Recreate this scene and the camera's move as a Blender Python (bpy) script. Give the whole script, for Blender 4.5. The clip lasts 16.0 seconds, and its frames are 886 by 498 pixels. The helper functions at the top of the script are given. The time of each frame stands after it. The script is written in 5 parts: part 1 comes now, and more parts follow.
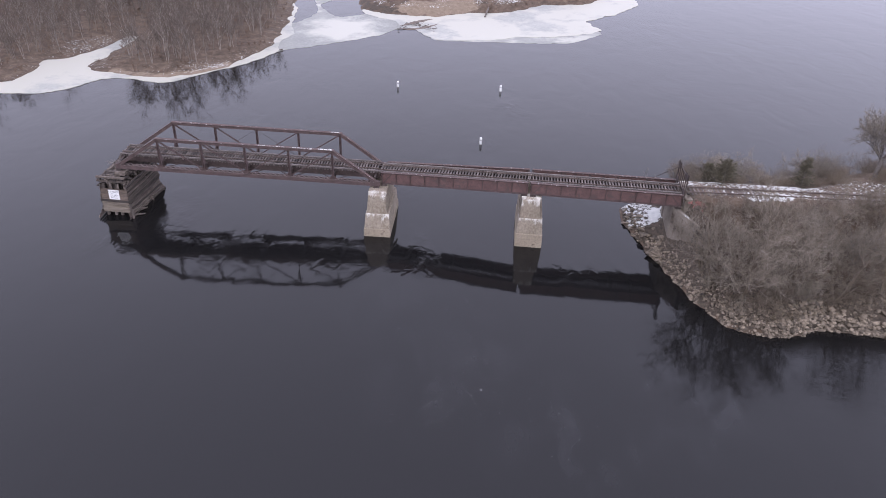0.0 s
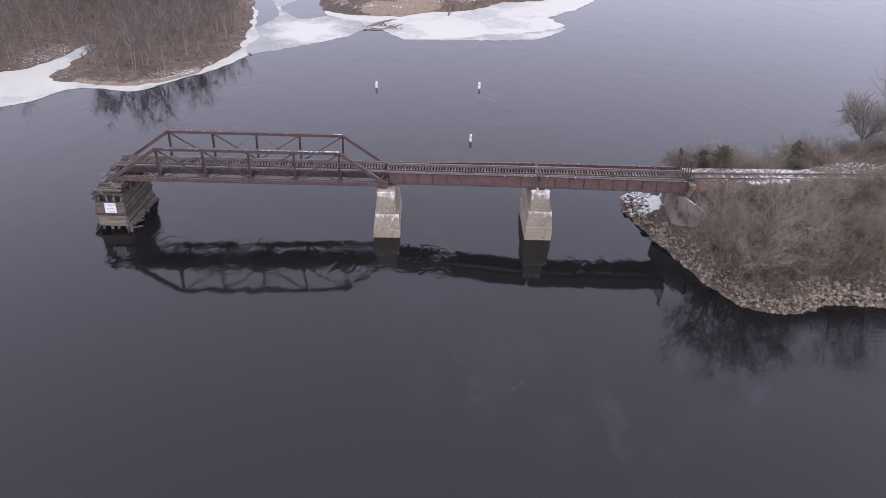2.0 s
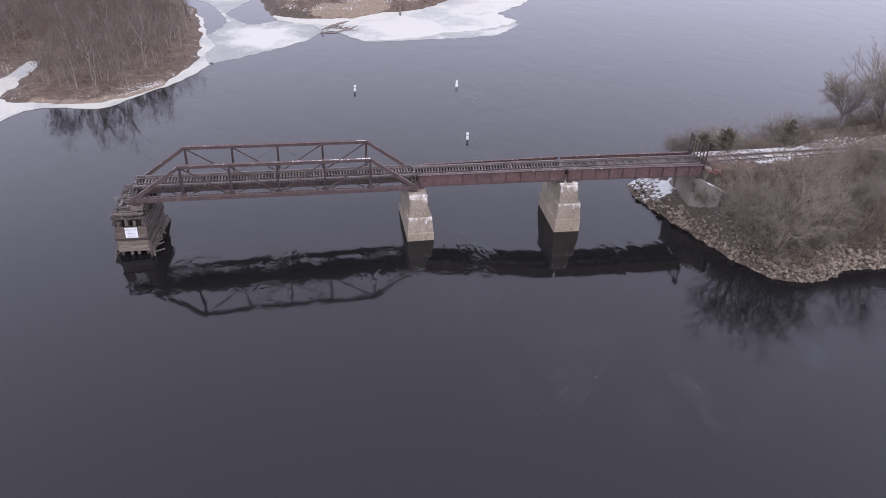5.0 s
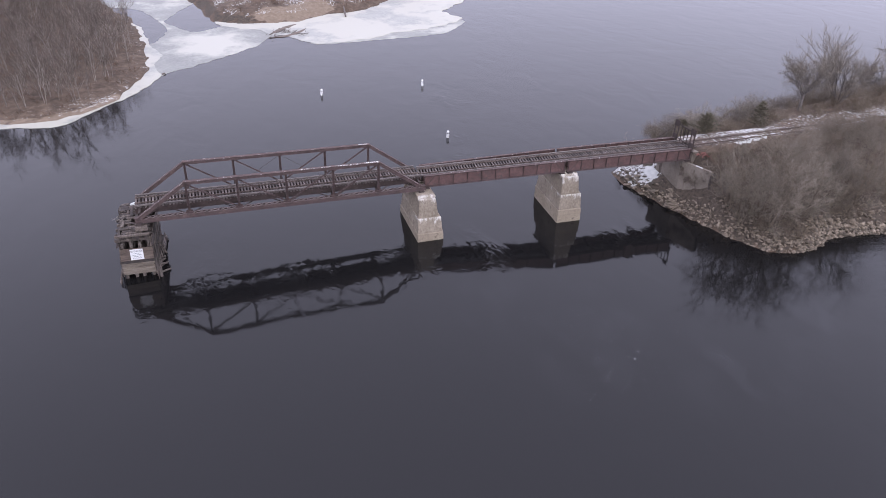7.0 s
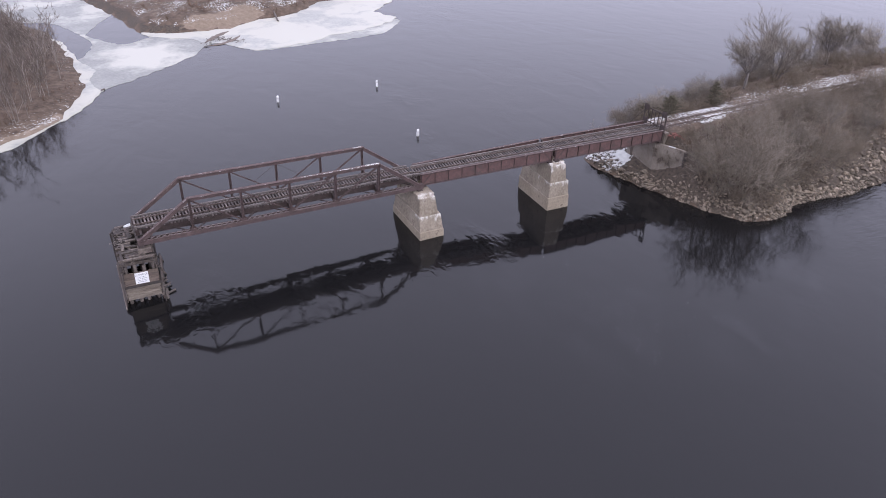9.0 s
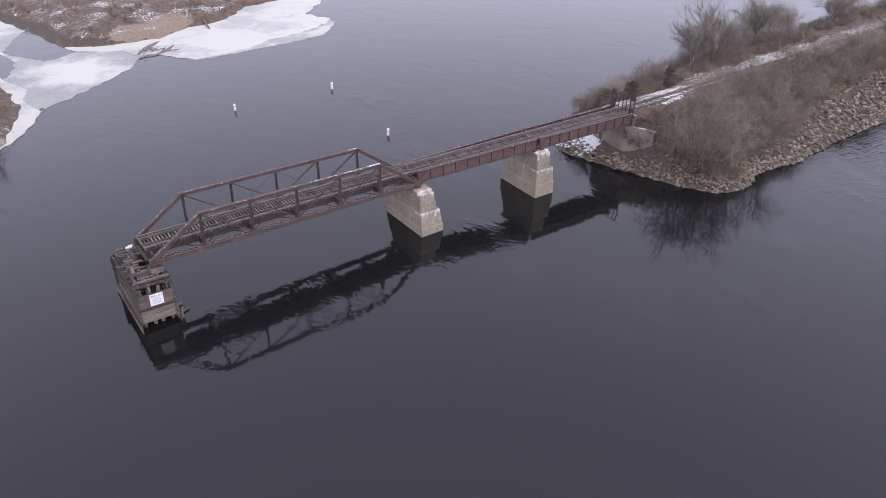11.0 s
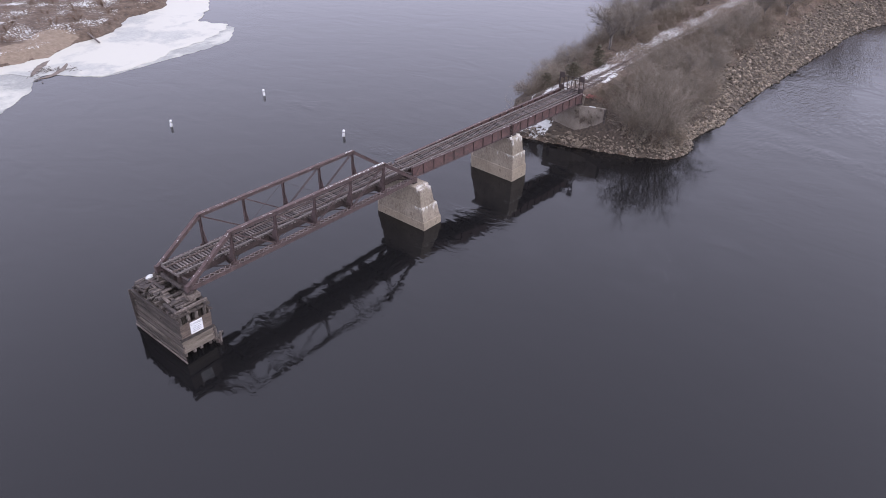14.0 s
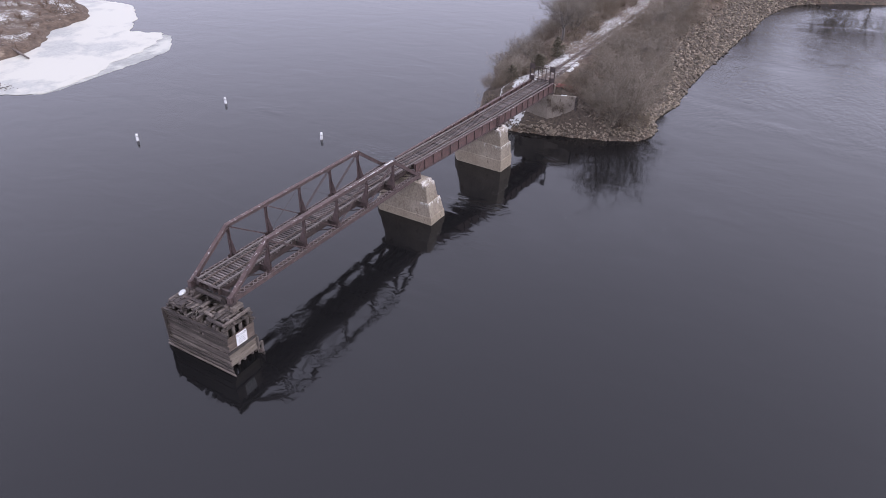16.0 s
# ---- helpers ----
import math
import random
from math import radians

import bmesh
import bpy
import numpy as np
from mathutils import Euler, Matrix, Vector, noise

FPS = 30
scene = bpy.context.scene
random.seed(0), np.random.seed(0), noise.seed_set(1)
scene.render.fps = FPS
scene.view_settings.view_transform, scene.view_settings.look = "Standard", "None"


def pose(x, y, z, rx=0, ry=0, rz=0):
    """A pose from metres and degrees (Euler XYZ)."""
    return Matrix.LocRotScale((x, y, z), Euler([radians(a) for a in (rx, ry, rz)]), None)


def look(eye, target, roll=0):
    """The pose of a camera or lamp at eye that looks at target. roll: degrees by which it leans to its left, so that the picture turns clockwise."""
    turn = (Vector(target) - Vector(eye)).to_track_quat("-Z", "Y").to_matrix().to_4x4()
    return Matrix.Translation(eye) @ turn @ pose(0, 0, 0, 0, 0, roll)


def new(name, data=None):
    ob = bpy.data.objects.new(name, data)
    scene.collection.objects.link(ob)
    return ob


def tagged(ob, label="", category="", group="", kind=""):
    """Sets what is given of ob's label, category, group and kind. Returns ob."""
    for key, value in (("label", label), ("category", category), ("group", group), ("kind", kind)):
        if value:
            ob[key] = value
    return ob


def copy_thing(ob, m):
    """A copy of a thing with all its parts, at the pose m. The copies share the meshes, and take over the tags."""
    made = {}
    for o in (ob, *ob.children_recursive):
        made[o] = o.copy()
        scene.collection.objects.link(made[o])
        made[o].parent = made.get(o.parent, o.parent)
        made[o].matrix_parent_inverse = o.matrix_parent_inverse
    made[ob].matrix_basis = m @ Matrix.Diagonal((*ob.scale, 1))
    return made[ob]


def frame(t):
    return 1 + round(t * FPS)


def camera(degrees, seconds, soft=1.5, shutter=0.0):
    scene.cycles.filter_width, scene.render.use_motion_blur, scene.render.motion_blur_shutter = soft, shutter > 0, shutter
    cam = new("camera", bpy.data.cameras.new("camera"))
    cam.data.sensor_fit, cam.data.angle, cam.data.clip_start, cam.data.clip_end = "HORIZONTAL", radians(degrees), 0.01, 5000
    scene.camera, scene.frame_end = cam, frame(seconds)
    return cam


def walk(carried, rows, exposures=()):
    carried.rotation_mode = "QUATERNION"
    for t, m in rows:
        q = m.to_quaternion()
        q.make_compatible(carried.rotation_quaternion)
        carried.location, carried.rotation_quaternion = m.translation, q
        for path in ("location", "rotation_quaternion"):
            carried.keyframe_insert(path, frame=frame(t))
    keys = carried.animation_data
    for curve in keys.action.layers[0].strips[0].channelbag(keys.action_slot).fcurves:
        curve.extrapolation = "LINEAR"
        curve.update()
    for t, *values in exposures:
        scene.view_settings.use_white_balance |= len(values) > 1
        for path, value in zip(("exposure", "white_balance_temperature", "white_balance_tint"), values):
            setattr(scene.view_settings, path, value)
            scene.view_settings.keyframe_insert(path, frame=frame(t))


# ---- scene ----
cam = camera(64.44, 16.0, soft=0.6)
PATH = [
    (0, (13.212, -74.216, 45.926), (13.1379, -72.5284, 44.8548), 1.89),
    (0.5, (11.472, -74.247, 45.548), (11.4315, -72.5566, 44.4796), 1.75),
    (1, (9.392, -74.367, 45.423), (9.3938, -72.6750, 44.3561), 1.74),
    (1.5, (7.119, -74.480, 45.412), (7.1645, -72.7887, 44.3462), 1.79),
    (2, (4.738, -74.533, 45.438), (4.8266, -72.8433, 44.3723), 1.83),
    (2.5, (2.295, -74.499, 45.463), (2.4243, -72.8117, 44.3969), 1.86),
    (3, (-0.191, -74.369, 45.473), (-0.0225, -72.6853, 44.4070), 1.87),
    (3.5, (-2.716, -74.145, 45.469), (-2.5082, -72.4656, 44.4034), 1.86),
    (4, (-5.283, -73.834, 45.457), (-5.0335, -72.1598, 44.3925), 1.84),
    (4.5, (-7.895, -73.444, 45.446), (-7.6009, -71.7764, 44.3818), 1.81),
    (5, (-10.552, -72.982, 45.441), (-10.2108, -71.3231, 44.3766), 1.78),
    (5.5, (-13.253, -72.453, 45.443), (-12.8609, -70.8054, 44.3793), 1.75),
    (6, (-15.991, -71.860, 45.453), (-15.5450, -70.2263, 44.3893), 1.72),
    (6.5, (-18.757, -71.203, 45.468), (-18.2539, -69.5860, 44.4038), 1.68),
    (7, (-21.538, -70.480, 45.482), (-20.9761, -68.8825, 44.4189), 1.62),
    (7.5, (-24.321, -69.688, 45.494), (-23.6993, -68.1122, 44.4310), 1.55),
    (8, (-27.093, -68.822, 45.500), (-26.4115, -67.2704, 44.4378), 1.46),
    (8.5, (-29.843, -67.876, 45.501), (-29.1020, -66.3520, 44.4393), 1.35),
    (9, (-32.562, -66.847, 45.499), (-31.7628, -65.3519, 44.4377), 1.23),
    (9.5, (-35.244, -65.729, 45.499), (-34.3883, -64.2654, 44.4379), 1.10),
    (10, (-37.887, -64.518, 45.507), (-36.9762, -63.0882, 44.4461), 0.97),
    (10.5, (-40.490, -63.211, 45.531), (-39.5268, -61.8162, 44.4694), 0.85),
    (11, (-43.058, -61.803, 45.576), (-42.0423, -60.4455, 44.5137), 0.75),
    (11.5, (-45.591, -60.289, 45.646), (-44.5258, -58.9717, 44.5829), 0.67),
    (12, (-48.095, -58.665, 45.741), (-46.9802, -57.3903, 44.6766), 0.62),
    (12.5, (-50.570, -56.925, 45.855), (-49.4068, -55.6962, 44.7897), 0.60),
    (13, (-53.015, -55.066, 45.979), (-51.8042, -53.8845, 44.9119), 0.60),
    (13.5, (-55.424, -53.083, 46.098), (-54.1676, -51.9518, 45.0286), 0.61),
    (14, (-57.789, -50.977, 46.194), (-56.4887, -49.8978, 45.1234), 0.61),
    (14.5, (-60.099, -48.755, 46.254), (-58.7571, -47.7294, 45.1830), 0.60),
    (15, (-62.343, -46.439, 46.276), (-60.9624, -45.4655, 45.2047), 0.55),
    (15.5, (-64.515, -44.065, 46.279), (-63.0994, -43.1441, 45.2077), 0.49),
    (16, (-66.622, -41.702, 46.319), (-65.1741, -40.8318, 45.2480), 0.43),
]
walk(cam, [(t, look(eye, target, roll)) for t, eye, target, roll in PATH])

# ---------------------------------------------------------------- light
SKY = bpy.data.worlds.new("overcast_sky")
scene.world = SKY
SKY.use_nodes = True
wn, wl = SKY.node_tree.nodes, SKY.node_tree.links
sky_tex = wn.new("ShaderNodeTexSky")
sky_tex.sky_type, sky_tex.sun_disc = "NISHITA", False
sky_tex.sun_elevation, sky_tex.sun_rotation = radians(38), radians(150)
sky_tex.air_density, sky_tex.dust_density = 1.0, 5.0
grey_sky = wn.new("ShaderNodeHueSaturation")
grey_sky.inputs["Saturation"].default_value = 0.12
cloud = wn.new("ShaderNodeMix")
cloud.data_type, cloud.inputs["Factor"].default_value = "RGBA", 0.82
cloud.inputs["B"].default_value = (7.5, 7.42, 9.85, 1)
wl.new(sky_tex.outputs["Color"], grey_sky.inputs["Color"])
wl.new(grey_sky.outputs["Color"], cloud.inputs["A"])
wl.new(cloud.outputs["Result"], wn["Background"].inputs["Color"])
wn["Background"].inputs["Strength"].default_value = 0.217
sun = new("sun", bpy.data.lights.new("sun", "SUN"))
sun.data.energy, sun.data.angle, sun.data.color = 0.6, radians(25), (1.0, 0.95, 0.88)
sun.matrix_world = look((0, 0, 100), (40, 90, 0))
scene.view_settings.exposure = 0.02


# ---------------------------------------------------------------- materials
def surface(name, dark, light, scale=2.0, rough=0.8, bump=0.3, stain=None, stain_scale=0.4, stain_at=0.55, metal=0.0, random_tone=0.0, stretch=(1, 1, 1), fine=9.0, islands=False):
    """Two tones in a coarse and a fine noise, a stain with its own shape, and relief."""
    m = bpy.data.materials.new(name)
    m.use_nodes = True
    n, l = m.node_tree.nodes, m.node_tree.links
    b = n["Principled BSDF"]
    tc, mp = n.new("ShaderNodeTexCoord"), n.new("ShaderNodeMapping")
    mp.inputs["Scale"].default_value = stretch
    l.new(tc.outputs["Object"], mp.inputs["Vector"])
    coarse, grain = n.new("ShaderNodeTexNoise"), n.new("ShaderNodeTexNoise")
    for t, s, d in ((coarse, scale, 5), (grain, scale * fine, 4)):
        t.inputs["Scale"].default_value, t.inputs["Detail"].default_value = s, d
        l.new(mp.outputs["Vector"], t.inputs["Vector"])
    both = n.new("ShaderNodeMath")
    both.operation = "MULTIPLY_ADD"
    both.inputs[1].default_value = 0.5
    l.new(grain.outputs["Fac"], both.inputs[0])
    half = n.new("ShaderNodeMath")
    half.operation, half.inputs[1].default_value = "MULTIPLY", 0.5
    l.new(coarse.outputs["Fac"], half.inputs[0])
    l.new(half.outputs[0], both.inputs[2])
    ramp = n.new("ShaderNodeValToRGB")
    ramp.color_ramp.elements[0].position, ramp.color_ramp.elements[0].color = 0.36, (*dark, 1)
    ramp.color_ramp.elements[1].position, ramp.color_ramp.elements[1].color = 0.64, (*light, 1)
    l.new(both.outputs[0], ramp.inputs["Fac"])
    out = ramp.outputs["Color"]
    if stain:
        patch, edge, mix = n.new("ShaderNodeTexNoise"), n.new("ShaderNodeMapRange"), n.new("ShaderNodeMix")
        patch.inputs["Scale"].default_value, patch.inputs["Detail"].default_value = stain_scale, 7
        patch.inputs["Roughness"].default_value = 0.65
        l.new(mp.outputs["Vector"], patch.inputs["Vector"])
        edge.inputs["From Min"].default_value, edge.inputs["From Max"].default_value = stain_at, stain_at + 0.08
        l.new(patch.outputs["Fac"], edge.inputs["Value"])
        mix.data_type = "RGBA"
        mix.inputs["B"].default_value = (*stain, 1)
        l.new(edge.outputs["Result"], mix.inputs["Factor"])
        l.new(out, mix.inputs["A"])
        out = mix.outputs["Result"]
    if random_tone:
        info, rng, tone = n.new("ShaderNodeNewGeometry" if islands else "ShaderNodeObjectInfo"), n.new("ShaderNodeMapRange"), n.new("ShaderNodeHueSaturation")
        rng.inputs["To Min"].default_value, rng.inputs["To Max"].default_value = 1 - random_tone, 1 + random_tone
        l.new(info.outputs["Random Per Island" if islands else "Random"], rng.inputs["Value"])
        l.new(rng.outputs["Result"], tone.inputs["Value"])
        l.new(out, tone.inputs["Color"])
        out = tone.outputs["Color"]
    l.new(out, b.inputs["Base Color"])
    bmp = n.new("ShaderNodeBump")
    bmp.inputs["Strength"].default_value, bmp.inputs["Distance"].default_value = bump, 0.05
    l.new(both.outputs[0], bmp.inputs["Height"])
    l.new(bmp.outputs["Normal"], b.inputs["Normal"])
    b.inputs["Roughness"].default_value, b.inputs["Metallic"].default_value = rough, metal
    return m


RUST = surface("rusted_steel", (0.05, 0.034, 0.033), (0.112, 0.076, 0.072), 1.6, 0.8, 0.25, (0.14, 0.1, 0.092), 0.9, 0.6)
RUST_RED = surface("red_oxide_steel", (0.08, 0.046, 0.044), (0.155, 0.09, 0.083), 1.2, 0.75, 0.2, (0.083, 0.058, 0.054), 0.8, 0.55)
# One even dark brown tone, for floor steel, rods and the gate.
STEEL_DARK = surface("dark_steel", (0.03, 0.022, 0.02), (0.075, 0.055, 0.05), 1.5, 0.8, 0.2)
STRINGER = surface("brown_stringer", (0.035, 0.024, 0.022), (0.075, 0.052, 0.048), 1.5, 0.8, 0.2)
CHORD_TOP = surface("weathered_chord", (0.055, 0.037, 0.035), (0.115, 0.076, 0.07), 1.5, 0.85, 0.25, (0.44, 0.41, 0.4), 2.6, 0.59)
LACING = surface("pale_lacing", (0.11, 0.084, 0.078), (0.215, 0.178, 0.168), 3.0, 0.8, 0.2)
RAIL_STEEL = surface("rail_steel", (0.1, 0.075, 0.065), (0.2, 0.16, 0.145), 3.0, 0.55, 0.1, metal=0.4)
TIE_WOOD = surface("weathered_tie", (0.05, 0.041, 0.038), (0.172, 0.146, 0.136), 1.4, 0.9, 0.5, random_tone=0.5, stretch=(5, 1, 5))
GUARD_WOOD = surface("guard_timber", (0.085, 0.072, 0.067), (0.19, 0.165, 0.155), 1.2, 0.9, 0.5, random_tone=0.15, stretch=(0.6, 5, 5))
CRIB_WOOD = surface("crib_plank", (0.036, 0.028, 0.023), (0.178, 0.148, 0.127), 1.1, 0.9, 0.5, (0.075, 0.057, 0.05), 0.7, 0.53, random_tone=0.48, stretch=(3, 0.5, 4))
BOARD_WOOD = surface("brown_board", (0.06, 0.045, 0.037), (0.165, 0.127, 0.103), 1.1, 0.9, 0.5, random_tone=0.3, stretch=(0.5, 3, 4))
PALE_BOARD = surface("pale_board", (0.1, 0.083, 0.066), (0.245, 0.207, 0.168), 1.1, 0.9, 0.5, (0.08, 0.062, 0.05), 0.8, 0.58, random_tone=0.3, stretch=(0.5, 3, 4))
PILE_WOOD = surface("pile_log", (0.07, 0.057, 0.05), (0.2, 0.17, 0.15), 1.6, 0.9, 0.5, random_tone=0.3, stretch=(4, 4, 0.5))
CONCRETE = surface("weathered_concrete", (0.185, 0.152, 0.115), (0.34, 0.292, 0.232), 0.45, 0.9, 0.25, (0.135, 0.1, 0.07), 0.55, 0.62, stretch=(1, 1, 0.7))
WET_CONCRETE = surface("damp_concrete", (0.215, 0.175, 0.13), (0.35, 0.296, 0.225), 0.4, 0.75, 0.2, (0.14, 0.11, 0.078), 0.6, 0.62)
ABUTMENT = surface("stained_concrete", (0.15, 0.126, 0.102), (0.265, 0.231, 0.193), 0.7, 0.9, 0.35, (0.085, 0.066, 0.052), 0.5, 0.54, stretch=(1, 1, 0.75))
WHITE_PAINT = surface("white_paint", (0.72, 0.72, 0.72), (0.84, 0.84, 0.84), 3.0, 0.6, 0.05)
FADED_INK = surface("faded_ink", (0.16, 0.17, 0.19), (0.26, 0.27, 0.29), 4.0, 0.7, 0.05)
BLACK_PAINT = surface("dark_band", (0.03, 0.03, 0.035), (0.07, 0.07, 0.075), 3.0, 0.6, 0.05)
SNOW = surface("old_snow", (0.49, 0.505, 0.5), (0.67, 0.675, 0.64), 0.8, 0.7, 0.4)
SILT = surface("dark_silt", (0.1, 0.078, 0.064), (0.2, 0.162, 0.134), 0.8, 0.9, 0.5, (0.3, 0.29, 0.26), 0.5, 0.66)
ROCK = surface("riprap_stone", (0.07, 0.056, 0.042), (0.28, 0.23, 0.175), 0.9, 0.9, 0.5, (0.05, 0.042, 0.034), 1.3, 0.6, random_tone=0.55)
ROCK_HEAP = surface("riprap_heap", (0.07, 0.056, 0.042), (0.28, 0.23, 0.175), 0.9, 0.9, 0.5, (0.05, 0.042, 0.034), 1.3, 0.6, random_tone=0.55, islands=True)
DARK_WOOD = surface("dark_timber", (0.028, 0.023, 0.021), (0.09, 0.074, 0.067), 1.2, 0.9, 0.5, random_tone=0.25, stretch=(3, 0.6, 4))
BARK = surface("grey_bark", (0.11, 0.096, 0.088), (0.22, 0.198, 0.185), 3.0, 0.95, 0.4, random_tone=0.15)
TWIG = surface("grey_twigs", (0.158, 0.133, 0.106), (0.285, 0.246, 0.2), 2.0, 0.95, 0.2, random_tone=0.25)
TWIG_BROWN = surface("brown_twigs", (0.122, 0.096, 0.071), (0.22, 0.177, 0.134), 2.0, 0.95, 0.2, random_tone=0.25)
WOODS_TWIG = surface("woods_twigs", (0.095, 0.074, 0.061), (0.175, 0.14, 0.118), 2.0, 0.95, 0.2)
WARM_BRUSH = surface("warm_brush", (0.11, 0.074, 0.052), (0.205, 0.142, 0.102), 0.3, 0.95, 0.2)
PALE_BARK = surface("pale_bark", (0.2, 0.172, 0.15), (0.34, 0.3, 0.265), 3.0, 0.95, 0.4, random_tone=0.2)
NEEDLES = surface("cedar_needles", (0.055, 0.049, 0.033), (0.14, 0.122, 0.083), 3.0, 0.9, 0.4)
RED_BROWN = surface("bright_red_brown", (0.14, 0.045, 0.036), (0.25, 0.1, 0.08), 3.0, 0.8, 0.2)


# ---------------------------------------------------------------- mesh helpers
def mesh_of(bm, name, material, smooth=False):
    me = bpy.data.meshes.new(name)
    bm.to_mesh(me)
    bm.free()
    me.materials.append(material)
    if smooth:
        me.shade_smooth()
    return me


def part(name, bm, material, parent, label="", smooth=False):
    ob = new(name, mesh_of(bm, name, material, smooth))
    ob.parent = parent
    if label:
        tagged(ob, label)
    return ob


def thing(name, m, label, category, group="", kind=""):
    ob = new(name)
    ob.matrix_world = m
    ob.empty_display_size = 0.5
    return tagged(ob, label, category, group, kind)


def single(name, bm, material, m, label, category, group="", kind="", smooth=False):
    ob = new(name, mesh_of(bm, name, material, smooth))
    ob.matrix_world = m
    return tagged(ob, label, category, group, kind)


def block(bm, lo, hi, taper=0.0, bevel=0.0):
    """A box from corner lo to corner hi; taper draws the top in, on all sides."""
    (x0, y0, z0), (x1, y1, z1) = lo, hi
    t = taper
    v = [bm.verts.new(p) for p in ((x0, y0, z0), (x1, y0, z0), (x1, y1, z0), (x0, y1, z0), (x0 + t, y0 + t, z1), (x1 - t, y0 + t, z1), (x1 - t, y1 - t, z1), (x0 + t, y1 - t, z1))]
    f = [bm.faces.new([v[i] for i in q]) for q in ((3, 2, 1, 0), (4, 5, 6, 7), (0, 1, 5, 4), (1, 2, 6, 5), (2, 3, 7, 6), (3, 0, 4, 7))]
    if bevel:
        bmesh.ops.bevel(bm, geom=list({e for q in f for e in q.edges}), offset=bevel, segments=1, affect="EDGES")
    return bm


def beam(bm, a, b, wide, tall, up=(0, 0, 1)):
    """A square bar from a to b, wide across and tall along up."""
    a, b, up = Vector(a), Vector(b), Vector(up)
    d = (b - a).normalized()
    side = d.cross(up)
    side = side.normalized() if side.length > 1e-4 else Vector((1, 0, 0))
    top = side.cross(d).normalized()
    s, t = side * wide / 2, top * tall / 2
    v = [bm.verts.new(p + i * s + j * t) for p in (a, b) for i, j in ((-1, -1), (1, -1), (1, 1), (-1, 1))]
    for q in ((0, 1, 2, 3), (7, 6, 5, 4), (0, 4, 5, 1), (1, 5, 6, 2), (2, 6, 7, 3), (3, 7, 4, 0)):
        bm.faces.new([v[i] for i in q])
    return bm


def rod(bm, a, b, r0, r1, sides=8, cap=True):
    a, b = Vector(a), Vector(b)
    q = (b - a).to_track_quat("Z", "Y")
    rings = [[bm.verts.new(p + q @ Vector((r * math.cos(2 * math.pi * k / sides), r * math.sin(2 * math.pi * k / sides), 0))) for k in range(sides)] for p, r in ((a, r0), (b, r1))]
    for k in range(sides):
        bm.faces.new((rings[0][k], rings[0][(k + 1) % sides], rings[1][(k + 1) % sides], rings[1][k]))
    if cap:
        bm.faces.new(rings[0][::-1])
        bm.faces.new(rings[1])
    return bm


def lathe(bm, profile, sides=14):
    """A turned body from (radius, height) rows."""
    rings = [[bm.verts.new((r * math.cos(2 * math.pi * k / sides), r * math.sin(2 * math.pi * k / sides), z)) for k in range(sides)] for r, z in profile]
    for p, q in zip(rings, rings[1:]):
        for k in range(sides):
            bm.faces.new((p[k], p[(k + 1) % sides], q[(k + 1) % sides], q[k]))
    bm.faces.new(rings[0][::-1])
    bm.faces.new(rings[-1])
    return bm


B = bmesh.new


# ---------------------------------------------------------------- ground, water, ice
def rounded(points, steps=5, wobble=0.0, seed=1):
    """A closed outline through the points, smoothed, with an uneven edge."""
    p = np.array(points, float)
    out, n = [], len(p)
    for i in range(n):
        a, b, c, d = p[i - 1], p[i], p[(i + 1) % n], p[(i + 2) % n]
        span = np.hypot(*(c - b))
        a = b + (a - b) * min(1, span / np.hypot(*(a - b)))
        d = c + (d - c) * min(1, span / np.hypot(*(d - c)))
        for s in np.arange(steps) / steps:
            out.append(0.5 * (2 * b + (c - a) * s + (2 * a - 5 * b + 4 * c - d) * s**2 + (3 * b - a - 3 * c + d) * s**3))
    out = np.array(out)
    if wobble:
        for k in range(len(out)):
            x, y = out[k]
            for grain, size in ((0.3, 1.0), (1.1, 0.45)):
                out[k] += wobble * size * np.array([noise.noise((x * grain, y * grain, seed)), noise.noise((x * grain, y * grain, seed + 9))])
    return out


def depth_inside(poly, x, y):
    """How far each point lies inside the outline; negative outside."""
    best, inside = np.full(x.shape, 1e9), np.zeros(x.shape, bool)
    for (ax, ay), (bx, by) in zip(poly, np.roll(poly, -1, 0)):
        ex, ey = bx - ax, by - ay
        s = np.clip(((x - ax) * ex + (y - ay) * ey) / (ex * ex + ey * ey + 1e-12), 0, 1)
        best = np.minimum(best, (x - ax - s * ex) ** 2 + (y - ay - s * ey) ** 2)
        if ay != by:
            inside ^= ((ay > y) != (by > y)) & (x < ex * (y - ay) / ey + ax)
    return np.where(inside, 1, -1) * np.sqrt(best)


WOODS_SHORE = rounded([(-4000, -216), (-309, 21.6), (-113.3, 43), (-93, 51), (-85.7, 56.5), (-84.8, 61.6), (-86.5, 70.9), (-81.9, 72.4), (-79.3, 78.3), (-77.3, 86.3), (-75.2, 94.5), (-73.2, 91), (-74, 77.2), (-74.5, 67.6), (-70.2, 64.1), (-66.8, 63.8), (-60.5, 62.4), (-54.1, 62.6), (-47.1, 67.1), (-42, 75.9), (-38.5, 89.5), (-38.8, 106.1), (-40.3, 121.3), (-42.2, 132.7), (-50, 154.8), (-58.5, 173.9), (-80.5, 213), (-113.3, 237.6), (-4000, 900)], 5, 1.2)
